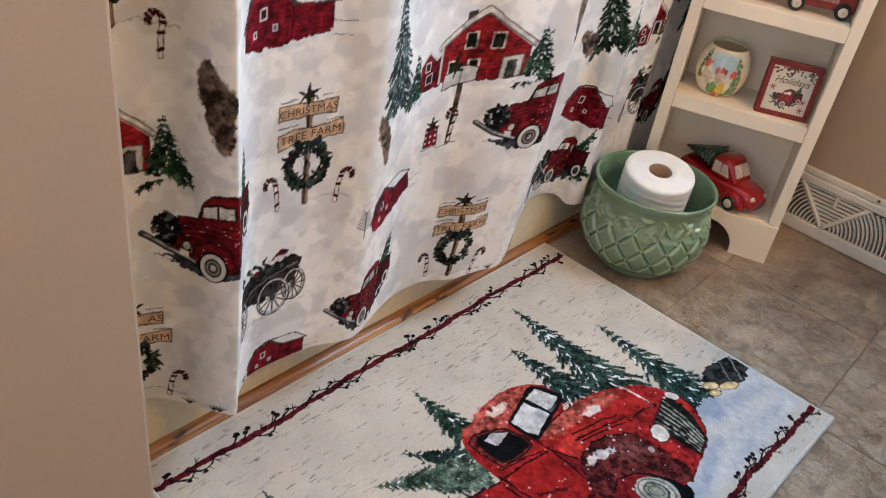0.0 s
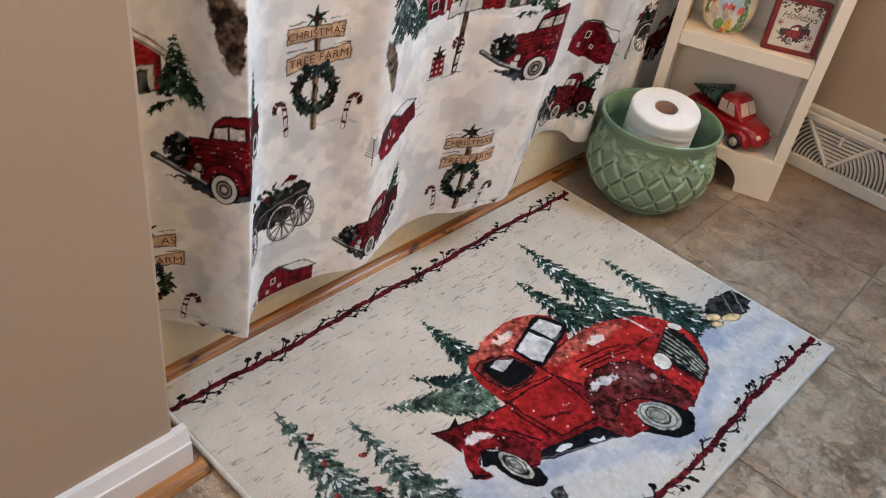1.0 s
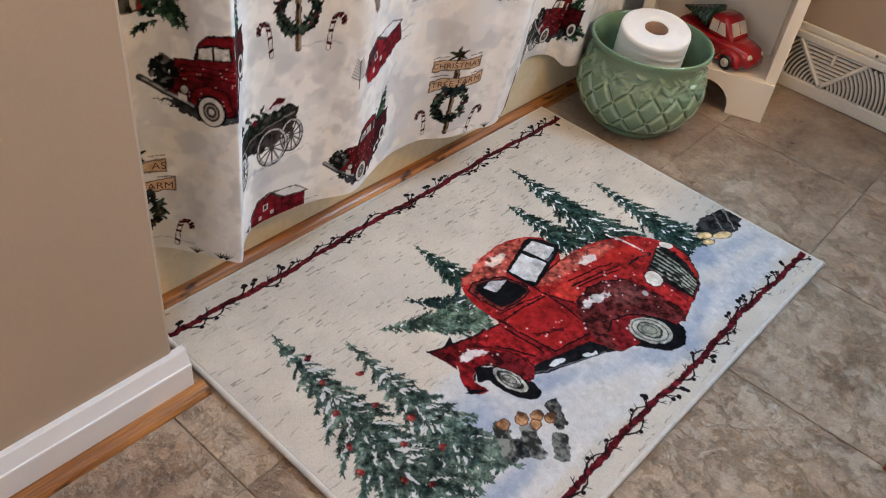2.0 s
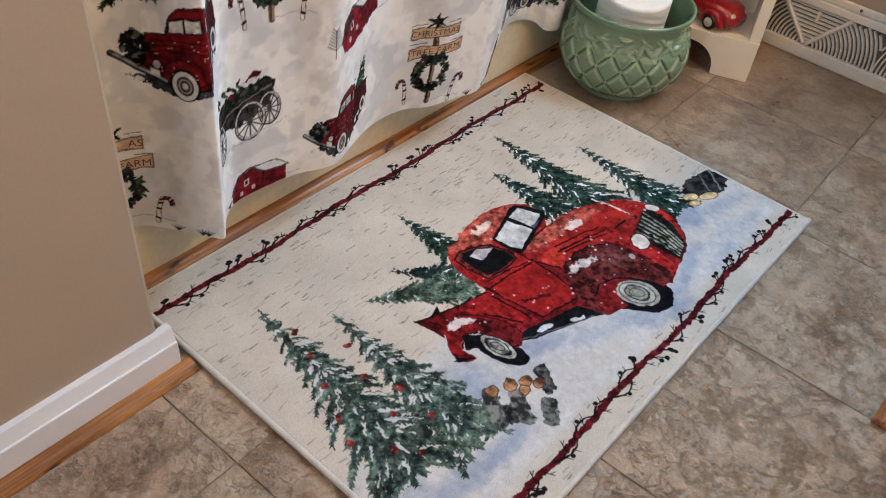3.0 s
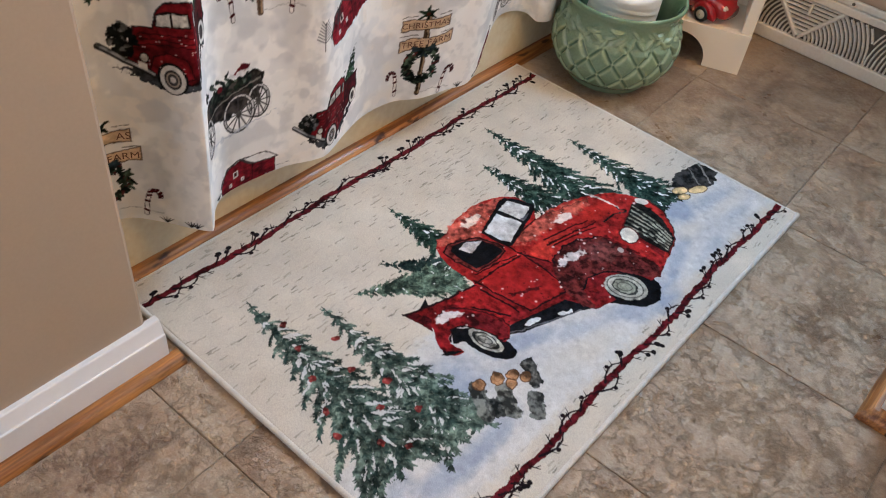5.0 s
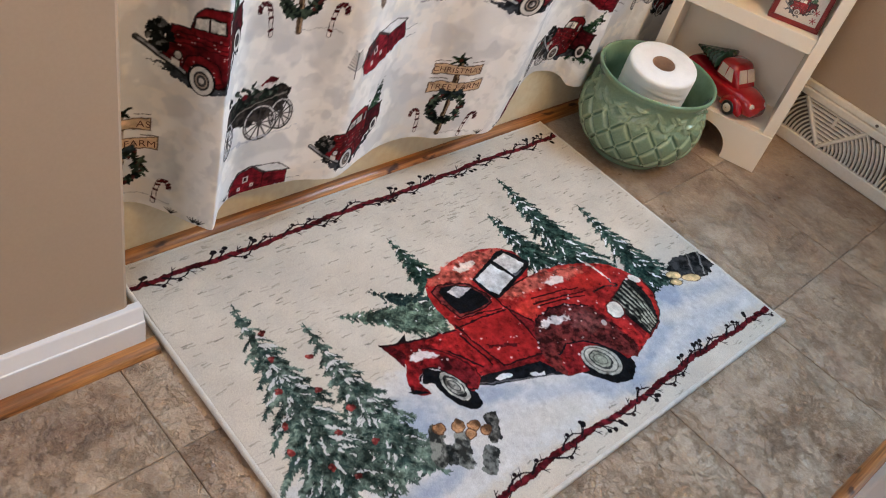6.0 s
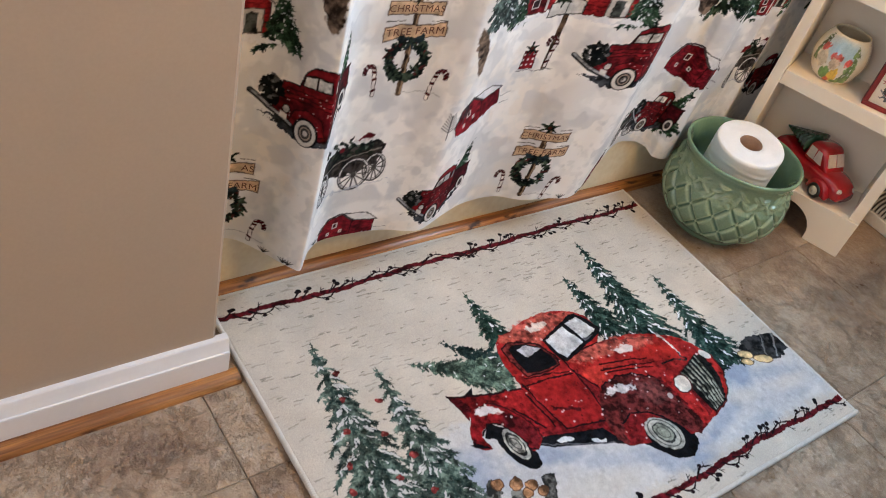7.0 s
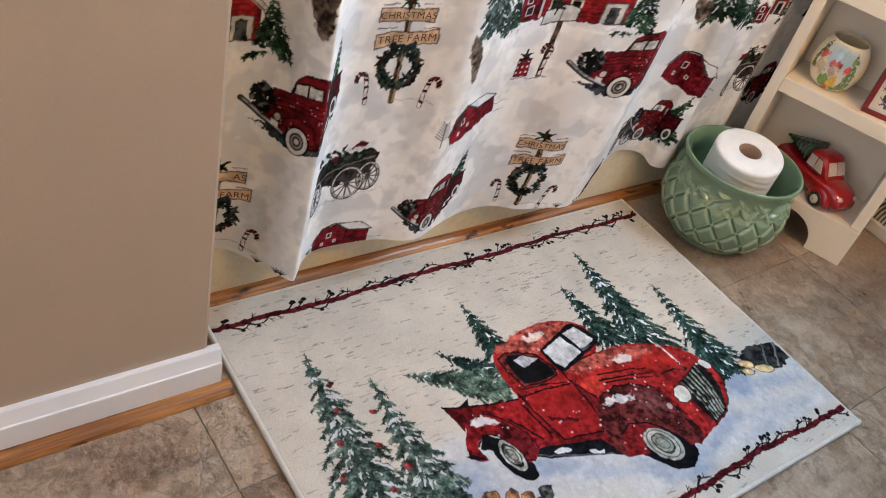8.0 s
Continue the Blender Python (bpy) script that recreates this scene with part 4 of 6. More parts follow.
    c.stroke([(67.3, 19.5), (67.4, 15.4), (66.7, 11.6)], 0.42, (0.20, 0.205, 0.17), 0.34, rough=0.06, tex=0.5)
    c.stroke([(66.3, 19.2), (66.6, 15.2), (66.1, 11.4)], 0.42, (0.20, 0.205, 0.17), 0.34, rough=0.06, tex=0.5)
    c.stroke([(65.3, 18.8), (65.8, 14.9), (65.5, 11.2)], 0.42, (0.20, 0.205, 0.17), 0.34, rough=0.06, tex=0.5)
    c.stroke([(73.4, 19.5), (72.9, 16.4), (70.7, 13.3), (68.5, 11.5), (64.5, 10.4)], 0.24, ink, rough=0.06, alpha=0.8)
    c.oval((72.5, 20.3), 1.12, 0.76, (0.66, 0.62, 0.56), 119, 0.05, 0.12)
    c.oval((63.7, 17.2), 1.94, 1.63, (0.10, 0.02, 0.02), 41, 0.05)
    c.oval((63.7, 17.2), 1.67, 1.37, (0.70, 0.64, 0.56), 50, 0.05, 0.14)
    c.oval((59.8, 16.3), 0.57, 0.47, (0.4, 0.34, 0.32), 53, 0.05)
    # front wheel
    c.oval((54.0, 10.4), 4.17, 3.25, black, 123, 0.05, 0.25)
    c.oval((53.6, 11.4), 3.33, 2.54, (0.33, 0.32, 0.28), 121, 0.05, 0.25)
    c.oval((53.6, 11.5), 2.73, 2.06, (0.06, 0.06, 0.055), 115, ring=0.2, alpha=0.8)
    c.oval((53.6, 11.5), 1.97, 1.52, (0.04, 0.04, 0.038), 115, 0.05, 0.4)
    c.oval((53.6, 11.6), 1.66, 1.30, (0.20, 0.21, 0.17), 119, 0.05, 0.4)
    c.oval((53.6, 11.6), 1.13, 0.84, (0.07, 0.07, 0.06), 124, ring=0.14, alpha=0.7)
    # worn specks of dark and pale over the paint, then flakes of snow
    for _ in range(420):
        q = np.array((g.uniform(28, 72), g.uniform(12, 38)))
        paint = c.C[np.clip(np.searchsorted(c.v, q[1]), 0, len(c.v) - 1), np.clip(np.searchsorted(c.u, q[0]), 0, len(c.u) - 1)]
        if paint[0] > 4 * paint[1] and paint[0] > 0.08:
            c.oval(q, g.uniform(0.07, 0.26), g.uniform(0.06, 0.14), (0.035, 0.006, 0.007), g.uniform(0, 180), 0.1, alpha=g.uniform(0.3, 0.75))
    for _ in range(150):
        q = np.array((g.uniform(26, 73), g.uniform(11, 38)))
        paint = c.C[np.clip(np.searchsorted(c.v, q[1]), 0, len(c.v) - 1), np.clip(np.searchsorted(c.u, q[0]), 0, len(c.u) - 1)]
        if paint[0] > 3 * paint[1]:
            r = g.uniform(0.08, 0.26) * g.uniform(0.6, 1.0)
            c.oval(q, r, r, (0.68, 0.52, 0.50), 0, 0.04, alpha=g.uniform(0.4, 0.95))


def build_rug():
    c = rug_print()
    # heavier nap texture
    c.C *= (1 + 0.06 * c.rng.normal(size=c.C.shape[:2]))[..., None]
    x, y = 0.60 - c.V / 100, c.U / 100
    edge = np.minimum.reduce([x, RUG_X1 - x, y - RUG_Y0, RUG_Y1 - y])
    fall = np.clip(1 - edge / 0.006, 0, 1)
    z = RUG_Z - 0.0055 * fall ** 2 + 0.0004 * c.coarse * (1 - fall) + 0.00012 * c.rng.normal(size=x.shape)
    rug = thing("bath_rug", pose(0, 0, 0), "cream bath rug printed with a red pickup and fir trees", "rug")
    grid("printed_top", np.stack([x, y, z], -1), cloth("printed_pile", "print", 0.9, 1400, 0.5, sheen=0.015), rug, colours=c.C)
    block("backing", (0.003, RUG_Y0 + 0.003, 0.0008), (RUG_X1 - 0.003, RUG_Y1 - 0.003, 0.0030), THREAD, rug, "pale rubber backing")
    # overlocked edge: a cord with a ridge for each stitch
    for name, a, b in (("near", (RUG_X1, RUG_Y0), (RUG_X1, RUG_Y1)), ("far", (0, RUG_Y1), (0, RUG_Y0)), ("end", (RUG_X1, RUG_Y1), (0, RUG_Y1)), ("start", (0, RUG_Y0), (RUG_X1, RUG_Y0))):
        a, b = np.array(a), np.array(b)
        n = int(np.hypot(*(b - a)) / 0.0009)
        t = np.linspace(0, 1, n)
        d = (b - a) / np.hypot(*(b - a))
        out = np.array([d[1], -d[0]])
        ang = np.linspace(0, 2 * np.pi, 9, endpoint=False)
        ridge = 0.88 + 0.3 * np.abs(np.sin(np.arange(n) * 0.9 * math.pi / 3.4))[:, None]
        r = ridge * np.ones((1, 9))
        base = a + np.outer(t, b - a)
        off = -0.0022 + r * 0.0040 * np.cos(ang)
        skew = 0.0012 * np.sin(ang)[None]
        P = np.stack([base[:, :1] + out[0] * off + d[0] * skew, base[:, 1:] + out[1] * off + d[1] * skew, 0.0052 + r * 0.0043 * np.sin(ang)], -1)
        grid("edge_binding", P, THREAD, rug, "white overlocked edge", wrap=True)


build_rug()
# ---------- motifs of the curtain's print, each round its own origin ----------
def cane(c, h=4.6, lean=0.0):
    pts = [(lean * h, 0), (0.6 * lean * h, h * 0.5), (0, h * 0.8), (-0.25, h * 0.95), (-0.85, h), (-1.35, h * 0.9), (-1.45, h * 0.76)]
    p = catmull(pts, 5)
    c.stroke(p, 0.62, (0.05, 0.02, 0.02))
    c.stroke(p, 0.42, (0.74, 0.70, 0.68))
    for i in range(1, len(p) - 1, 4):
        c.stroke([p[i] + (-0.2, 0.18), p[i + 1] + (0.2, -0.1)], 0.42, DEEP)


def wreath(c, r=2.9, dark=(0.012, 0.022, 0.018)):
    g = c.rng
    for i in range(230):
        a = g.uniform(0, 2 * np.pi)
        q = np.array((math.cos(a), 1.12 * math.sin(a))) * r * g.uniform(0.66, 1.06)
        col = dark if g.uniform() < 0.55 else ((0.05, 0.075, 0.05) if g.uniform() < 0.8 else (0.11, 0.025, 0.025))
        e = q + np.clip(g.normal(size=2), -1.2, 1.2) * 0.45
        c.stroke([q, e], 0.55, col, 0.3, rough=0.06, tex=0.3)
    for sx in (-1, 1):
        c.poly([(0, r + 0.1), (sx * 1.7, r + 1.1), (sx * 2.0, r + 0.1), (sx * 1.2, r - 0.5)], (0.03, 0.05, 0.06), rough=0.08, tex=0.3)
        c.poly([(0, r), (sx * 0.9, r - 1.6), (sx * 0.3, r - 1.5)], (0.03, 0.05, 0.06), rough=0.08)


def holly(c, q, r=1.2):
    for a in (20, 90, 160, 215, 325, 265):
        d = np.array((math.cos(radians(a)), math.sin(radians(a))))
        c.stroke([q, np.array(q) + d * r], 0.75, (0.018, 0.035, 0.018), 0.2, rough=0.08, tex=0.4)
    c.oval(q, 0.3, 0.3, (0.10, 0.02, 0.01))


def banner(c, x, y, w, h, slope=0.0):
    top = [(x - w / 2, y - slope + h / 2), (x - w / 4, y + h / 2 + 0.18), (x, y + h / 2), (x + w / 4, y + h / 2 - 0.05 + slope * 0.4), (x + w / 2, y + slope + h / 2 + 0.3)]
    low = [(x + w / 2, y + slope - h / 2), (x + w / 4, y - h / 2 + slope * 0.4), (x, y - h / 2), (x - w / 4, y - h / 2), (x - w / 2, y - slope - h / 2 - 0.2)]
    c.poly(top + low, (0.60, 0.42, 0.27), rough=0.05, tex=0.12, line=(0.09, 0.05, 0.035), thick=0.09)
    c.stroke([(x - w / 2, y + h / 2 + 0.55), (x - w / 5, y + h / 2 + 0.75)], 0.14, (0.10, 0.09, 0.08), rough=0.06)
    c.stroke([(x + w / 4, y + h / 2 + 0.6), (x + w / 2, y + h / 2 + 0.75)], 0.14, (0.10, 0.09, 0.08), rough=0.06)


def sign(c, u, v, k=1.0):
    c.place(u, v, k)
    c.stroke([(-0.4, -5.3), (3, -5.0), (6.5, -5.7)], 0.16, (0.25, 0.25, 0.25), rough=0.1, alpha=0.6)
    c.stroke([(0, -5.4), (0, 9.4)], 0.85, (0.10, 0.06, 0.035), rough=0.05, tex=0.35)
    c.stroke([(0.18, -5.4), (0.18, 9.4)], 0.25, (0.30, 0.2, 0.12), rough=0.05)
    banner(c, -0.2, 7.5, 7.7, 1.7, -0.1)
    banner(c, 0.25, 4.15, 8.7, 1.8, 0.32)
    holly(c, (-0.2, 9.4), 1.5)
    wreath(c)
    for x, y, f in ((-4.3, -5.3, False), (4.9, -6.2, True))[:1 if v > 60 else 2]:
        c.place(u + x * k, v + y * k, k, flip=f)
        cane(c, 4.6, 0.12 if f else 0.08)


def small_truck(c, u, v, k=1.0, turn=0.0, wide=1.0, flip=False, tree=True):
    c.place(u, v, k, turn=turn, wide=wide, flip=flip)
    g = c.rng
    c.poly([(-6.5, 1.0), (-2.0, -1.9), (2.5, -1.6), (8.8, 2.6), (8.5, 3.4), (2, 0)], (0.05, 0.055, 0.065), rough=0.25, tex=0.4)
    if tree:
        c.fir((7.4, 13.6), (6.2, 7.4), 2.1, 9, (0.012, 0.04, 0.022), (0.05, 0.12, 0.06), 0.25, tuft=0.8)
    c.poly([(4.2, 5.2), (4.6, 7.8), (8.8, 8.4), (9.2, 5.4), (8.6, 4.2), (5, 2.2)], DEEP, rough=0.05, tex=0.3, line=INK)
    c.stroke([(4.4, 7.6), (9.0, 8.4)], 0.4, (0.06, 0.01, 0.012))
    c.oval((7.7, 4.0), 1.35, 1.65, (0.03, 0.01, 0.01))
    c.oval((7.9, 3.8), 1.05, 1.4, (0.62, 0.60, 0.56))
    c.oval((7.9, 3.8), 0.65, 0.9, (0.07, 0.06, 0.06), tex=0.4)
    # cab, bonnet, fender
    c.poly([(-3.9, 6.2), (-1.6, 6.2), (-0.8, 8.5), (0.2, 9.3), (3.0, 9.9), (4.3, 9.4), (4.8, 7.0), (4.9, 1.2), (2.4, -0.5), (-3.2, 0.4), (-5.2, 1.8)], RED, rough=0.05, tex=0.22, line=INK, thick=0.11)
    c.poly([(-3.6, 3.6), (4.4, 4.4), (4.7, 1.2), (2.4, -0.4), (-3.0, 0.5)], DEEP, rough=0.15, tex=0.35, alpha=0.6, soft=0.6)
    c.poly([(-0.9, 8.0), (0.4, 8.5), (3.0, 8.6), (3.2, 6.7), (-1.4, 6.4)], (0.03, 0.012, 0.012), rough=0.03)
    c.poly([(-0.8, 7.8), (0.8, 8.25), (0.7, 6.7), (-1.1, 6.6)], (0.56, 0.54, 0.50), rough=0.04, tex=0.25)
    c.poly([(1.1, 8.3), (2.8, 8.35), (2.9, 6.9), (1.0, 6.8)], (0.56, 0.54, 0.50), rough=0.04, tex=0.25)
    c.poly([(3.7, 8.5), (4.2, 8.3), (4.3, 6.6), (3.7, 6.6)], (0.45, 0.44, 0.42), rough=0.04, line=INK, thick=0.08)
    for y in (5.6, 4.9, 4.3):
        c.stroke([(-3.4, y - 0.3), (0, y), (3.4, y - 0.1)], 0.2, (0.05, 0.006, 0.008), 0.14, rough=0.06, alpha=0.8)
    c.stroke([(3.5, 6.3), (3.6, 1.6)], 0.18, (0.04, 0.006, 0.008), rough=0.05)
    c.poly([(-2.6, 0.8), (-2.0, 2.5), (0, 3.3), (2.2, 2.6), (2.9, 0.4), (1.9, 0.0), (-1.8, 0.0)], RED, rough=0.05, tex=0.2, line=(0.04, 0.006, 0.008), thick=0.08)
    c.oval((0.1, 0.0), 1.95, 2.15, (0.012, 0.010, 0.012))
    c.oval((0.1, -0.1), 1.6, 1.9, (0.64, 0.62, 0.58), tex=0.08)
    c.oval((0.1, -0.1), 1.1, 1.3, (0.06, 0.055, 0.055), tex=0.3)
    c.oval((0.1, -0.1), 0.75, 0.9, (0.34, 0.27, 0.22), ring=0.16)
    c.oval((0.1, -0.1), 0.35, 0.42, (0.45, 0.42, 0.4), tex=0.3)
    # dark wreath over the grille, bumper, lamp
    for i in range(90):
        an, ra = g.uniform(0, 6.28), g.uniform(0, 1) ** 0.5
        q = np.array((-5.3, 4.4)) + np.array((1.55 * math.cos(an), 2.0 * math.sin(an))) * ra
        c.stroke([q, q + np.clip(g.normal(size=2), -1, 1) * 0.4], 0.75, (0.012, 0.015, 0.014) if g.uniform() < 0.8 else (0.10, 0.10, 0.10), 0.25, rough=0.06, tex=0.4)
    c.oval((-3.1, 2.3), 0.5, 0.6, (0.50, 0.48, 0.45))
    c.oval((-3.1, 2.3), 0.5, 0.6, INK, ring=0.12)
    c.stroke([(-8.0, 4.0), (-5.4, 1.9), (-2.2, 0.1)], 0.8, (0.03, 0.03, 0.035))
    c.stroke([(-8.0, 4.1), (-5.4, 2.0), (-2.2, 0.2)], 0.34, (0.30, 0.31, 0.33), tex=0.3)
    c.poly([(-3.9, 1.9), (-2.9, 1.5), (-2.9, 0.6), (-3.9, 1.0)], (0.6, 0.58, 0.55))
    for i in range(26):
        q = (g.uniform(-3.4, 4.6), g.uniform(0.8, 6.0))
        c.oval(q, 0.09, 0.09, (0.62, 0.45, 0.44), alpha=0.7)


def boards(c, pts, n, x0, x1, y0, y1):
    for k in range(n):
        y = y0 + (y1 - y0) * (k + 0.5) / n
        c.stroke([(x0, y), (x1, y + 0.1)], 0.12, (0.10, 0.008, 0.012), rough=0.12, alpha=0.7)


def barn(c, u, v, k=1.0, turn=0.0, wide=1.0, flip=False):
    c.place(u, v, k, turn=turn, wide=wide, flip=flip)
    c.poly([(-6, 0), (-6, 2.0), (-4.6, 4.6), (-1.8, 5.6), (0.6, 3.6), (0.6, -0.5), (-3, -0.8)], (0.26, 0.012, 0.022), rough=0.05, tex=0.25, line=(0.05, 0.006, 0.01), thick=0.08)
    boards(c, None, 7, -5.8, 0.4, 0, 4.4)
    c.poly([(0.6, 3.5), (0.6, -0.5), (5.2, 0.2), (5.2, 3.3)], (0.22, 0.010, 0.02), rough=0.05, tex=0.25, line=(0.05, 0.006, 0.01), thick=0.08)
    boards(c, None, 5, 0.8, 5.0, 0.2, 3.2)
    c.poly([(-1.8, 5.7), (3.2, 5.2), (5.9, 3.3), (0.9, 3.5)], (0.70, 0.70, 0.70), rough=0.06, tex=0.06, line=(0.06, 0.05, 0.05), thick=0.11)
    c.stroke([(-6.3, 2.0), (-4.7, 4.8), (-1.8, 5.9), (0.9, 3.7)], 0.3, (0.08, 0.06, 0.06), rough=0.05)
    c.poly([(-3.2, 3.5), (-2.4, 3.6), (-2.4, 2.5), (-3.2, 2.4)], (0.10, 0.02, 0.02), line=(0.7, 0.66, 0.64), thick=0.09)
    c.poly([(-1.6, 1.7), (-1.2, 1.7), (-1.2, 1.1), (-1.6, 1.1)], (0.06, 0.02, 0.02), line=(0.7, 0.66, 0.64), thick=0.09)
    c.poly([(-4.1, 1.4), (-3.7, 1.4), (-3.7, 0.8), (-4.1, 0.8)], (0.06, 0.02, 0.02), line=(0.7, 0.66, 0.64), thick=0.09)
    c.stroke([(-6.4, -0.4), (-3, -1.0), (0.5, -0.7), (5.6, 0.0)], 0.5, SNOW, rough=0.15, tex=0.04)
    c.stroke([(5.4, 1.2), (8.0, 1.0)], 0.12, (0.2, 0.2, 0.2), rough=0.06)
    c.stroke([(5.4, -0.3), (7.4, -0.5)], 0.12, (0.2, 0.2, 0.2), rough=0.06)


def house(c, u, v, k=1.0, wide=1.0, turn=0.0):
    c.place(u, v, k, wide=wide, turn=turn)
    c.poly([(-10.2, 0), (-10.2, 3.6), (-8.6, 5.2), (-7.0, 3.8), (-5.8, 4.6), (-5.8, 0)], (0.24, 0.014, 0.022), rough=0.04, tex=0.22, line=(0.06, 0.02, 0.02), thick=0.08)
    c.stroke([(-10.6, 3.5), (-8.6, 5.4), (-7.0, 4.0)], 0.34, (0.62, 0.62, 0.62))
    c.poly([(-9.2, 3.9), (-8.2, 3.9), (-8.2, 2.7), (-9.2, 2.7)], (0.05, 0.03, 0.03), line=(0.66, 0.62, 0.6), thick=0.08)
    c.poly([(-8.9, 2.0), (-7.6, 2.3), (-7.6, 0.9), (-8.9, 0.8)], (0.05, 0.03, 0.03), line=(0.66, 0.62, 0.6), thick=0.08)
    c.poly([(-2.6, 8.2), (-2.6, 9.6), (-1.4, 9.8), (-1.4, 8.6)], (0.10, 0.06, 0.05), line=INK, thick=0.08)
    c.poly([(-6.2, 0.5), (-6.2, 5.6), (0.2, 9.6), (6.2, 4.8), (6.2, 0), (0, -0.2)], (0.33, 0.018, 0.022), rough=0.03, tex=0.2, line=(0.06, 0.01, 0.012), thick=0.08)
    boards(c, None, 9, -6.0, 6.0, 0.4, 6.2)
    c.stroke([(-6.6, 5.4), (0.2, 9.9), (6.9, 4.4)], 0.95, (0.62, 0.60, 0.57), tex=0.15)
    c.stroke([(-6.6, 5.0), (0.2, 9.4), (6.7, 4.2)], 0.18, (0.08, 0.06, 0.05))
    c.stroke([(-6.7, 5.8), (0.2, 10.4), (7.2, 4.6)], 0.16, (0.10, 0.08, 0.07), rough=0.05)
    c.stroke([(-6.1, 5.2), (-6.1, 0.4)], 0.42, (0.55, 0.52, 0.5))
    for x, y, w, h in ((-2.4, 4.6, 1.5, 2.2), (1.0, 4.5, 1.5, 2.2), (-4.7, 0.9, 1.4, 2.1), (-1.6, 0.8, 1.4, 2.1)):
        c.poly([(x, y), (x + w, y), (x + w + 0.1, y + h), (x + 0.1, y + h)], (0.03, 0.032, 0.022), rough=0.03, tex=0.4, line=(0.62, 0.55, 0.46), thick=0.12)
    c.poly([(2.6, -0.1), (5.4, 0.1), (5.5, 3.3), (2.7, 3.2)], (0.50, 0.48, 0.45), rough=0.03, line=(0.10, 0.08, 0.07), thick=0.08)
    c.poly([(3.2, 0), (4.7, 0.1), (4.8, 2.7), (3.3, 2.6)], (0.06, 0.065, 0.06), rough=0.06, tex=0.5)
    c.fir((7.9, 6.8), (8.0, -0.8), 2.9, 11, (0.012, 0.035, 0.02), (0.06, 0.12, 0.07), 0.5, tuft=0.9)
    c.fir((-11.4, 5.8), (-11.4, -1.0), 2.4, 10, (0.012, 0.035, 0.02), (0.06, 0.12, 0.07), 0.5, tuft=0.85)
    c.stroke([(-12, -1.4), (-6, -0.3), (0, -0.6), (8, -0.9)], 0.7, SNOW, rough=0.2, tex=0.03)


def wagon(c, u, v, k=1.0, wide=1.0, turn=0.0):
    c.place(u, v, k, wide=wide, turn=turn)
    g = c.rng
    c.poly([(-7.8, 2.0), (-7.2, 5.0), (3.0, 6.4), (4.6, 5.6), (3.6, 1.6), (-2, -0.2)], (0.055, 0.045, 0.04), rough=0.12, tex=0.5)
    for i in range(60):
        q = np.array((g.uniform(-7.2, 2.6), g.uniform(3.4, 7.0)))
        c.stroke([q, q + g.normal(size=2) * 0.6], 0.6, (0.02, 0.03, 0.022) if g.uniform() < 0.7 else (0.07, 0.09, 0.07), 0.25, rough=0.06, tex=0.4)
    c.poly([(-1.5, 6.6), (0.6, 7.8), (2.4, 7.4), (1.4, 5.8)], (0.62, 0.6, 0.6), rough=0.15)
    c.poly([(-0.6, 7.0), (0.8, 8.0), (2.6, 7.5), (1.6, 6.9)], (0.20, 0.012, 0.022), rough=0.15)
    c.oval((-3.0, 5.4), 0.5, 0.5, (0.2, 0.012, 0.02))
    c.stroke([(-6.6, 2.2), (3.8, 4.8)], 0.28, (0.2, 0.18, 0.16), rough=0.08)
    for (x, y), rx, ry in (((-6.6, -0.6), 1.5, 2.9), ((3.4, 0.9), 1.7, 2.5), ((0, 0), 2.5, 2.9)):
        c.oval((x, y), rx, ry, (0.05, 0.045, 0.045), ring=0.62)
        c.oval((x, y + 0.12), rx, ry, (0.55, 0.54, 0.54), ring=0.26)
        for a in range(0, 360, 30):
            c.stroke([(x, y), (x + rx * math.cos(radians(a)), y + ry * math.sin(radians(a)))], 0.24, (0.07, 0.06, 0.06))
        c.oval((x, y), 0.42, 0.5, (0.10, 0.09, 0.085))
    c.stroke([(-6.8, -3.2), (-2, -2.8), (2, -2.6), (6.6, -1.6)], 0.3, (0.42, 0.45, 0.52), rough=0.2, alpha=0.7)


def brown_shape(c, u, v, w, h, turn=0.0):
    """A plain brown form in the print."""
    c.place(u, v, turn=turn)
    w *= 0.8
    c.poly([(-w * 0.45, h * 0.30), (-w * 0.20, h * 0.52), (w * 0.10, h * 0.36), (w * 0.48, h * 0.14), (w * 0.46, -h * 0.18), (w * 0.30, -h * 0.50), (-w * 0.02, -h * 0.46), (-w * 0.30, -h * 0.05)], (0.15, 0.105, 0.078), rough=0.12, tex=0.35, soft=0.3, smooth=4)


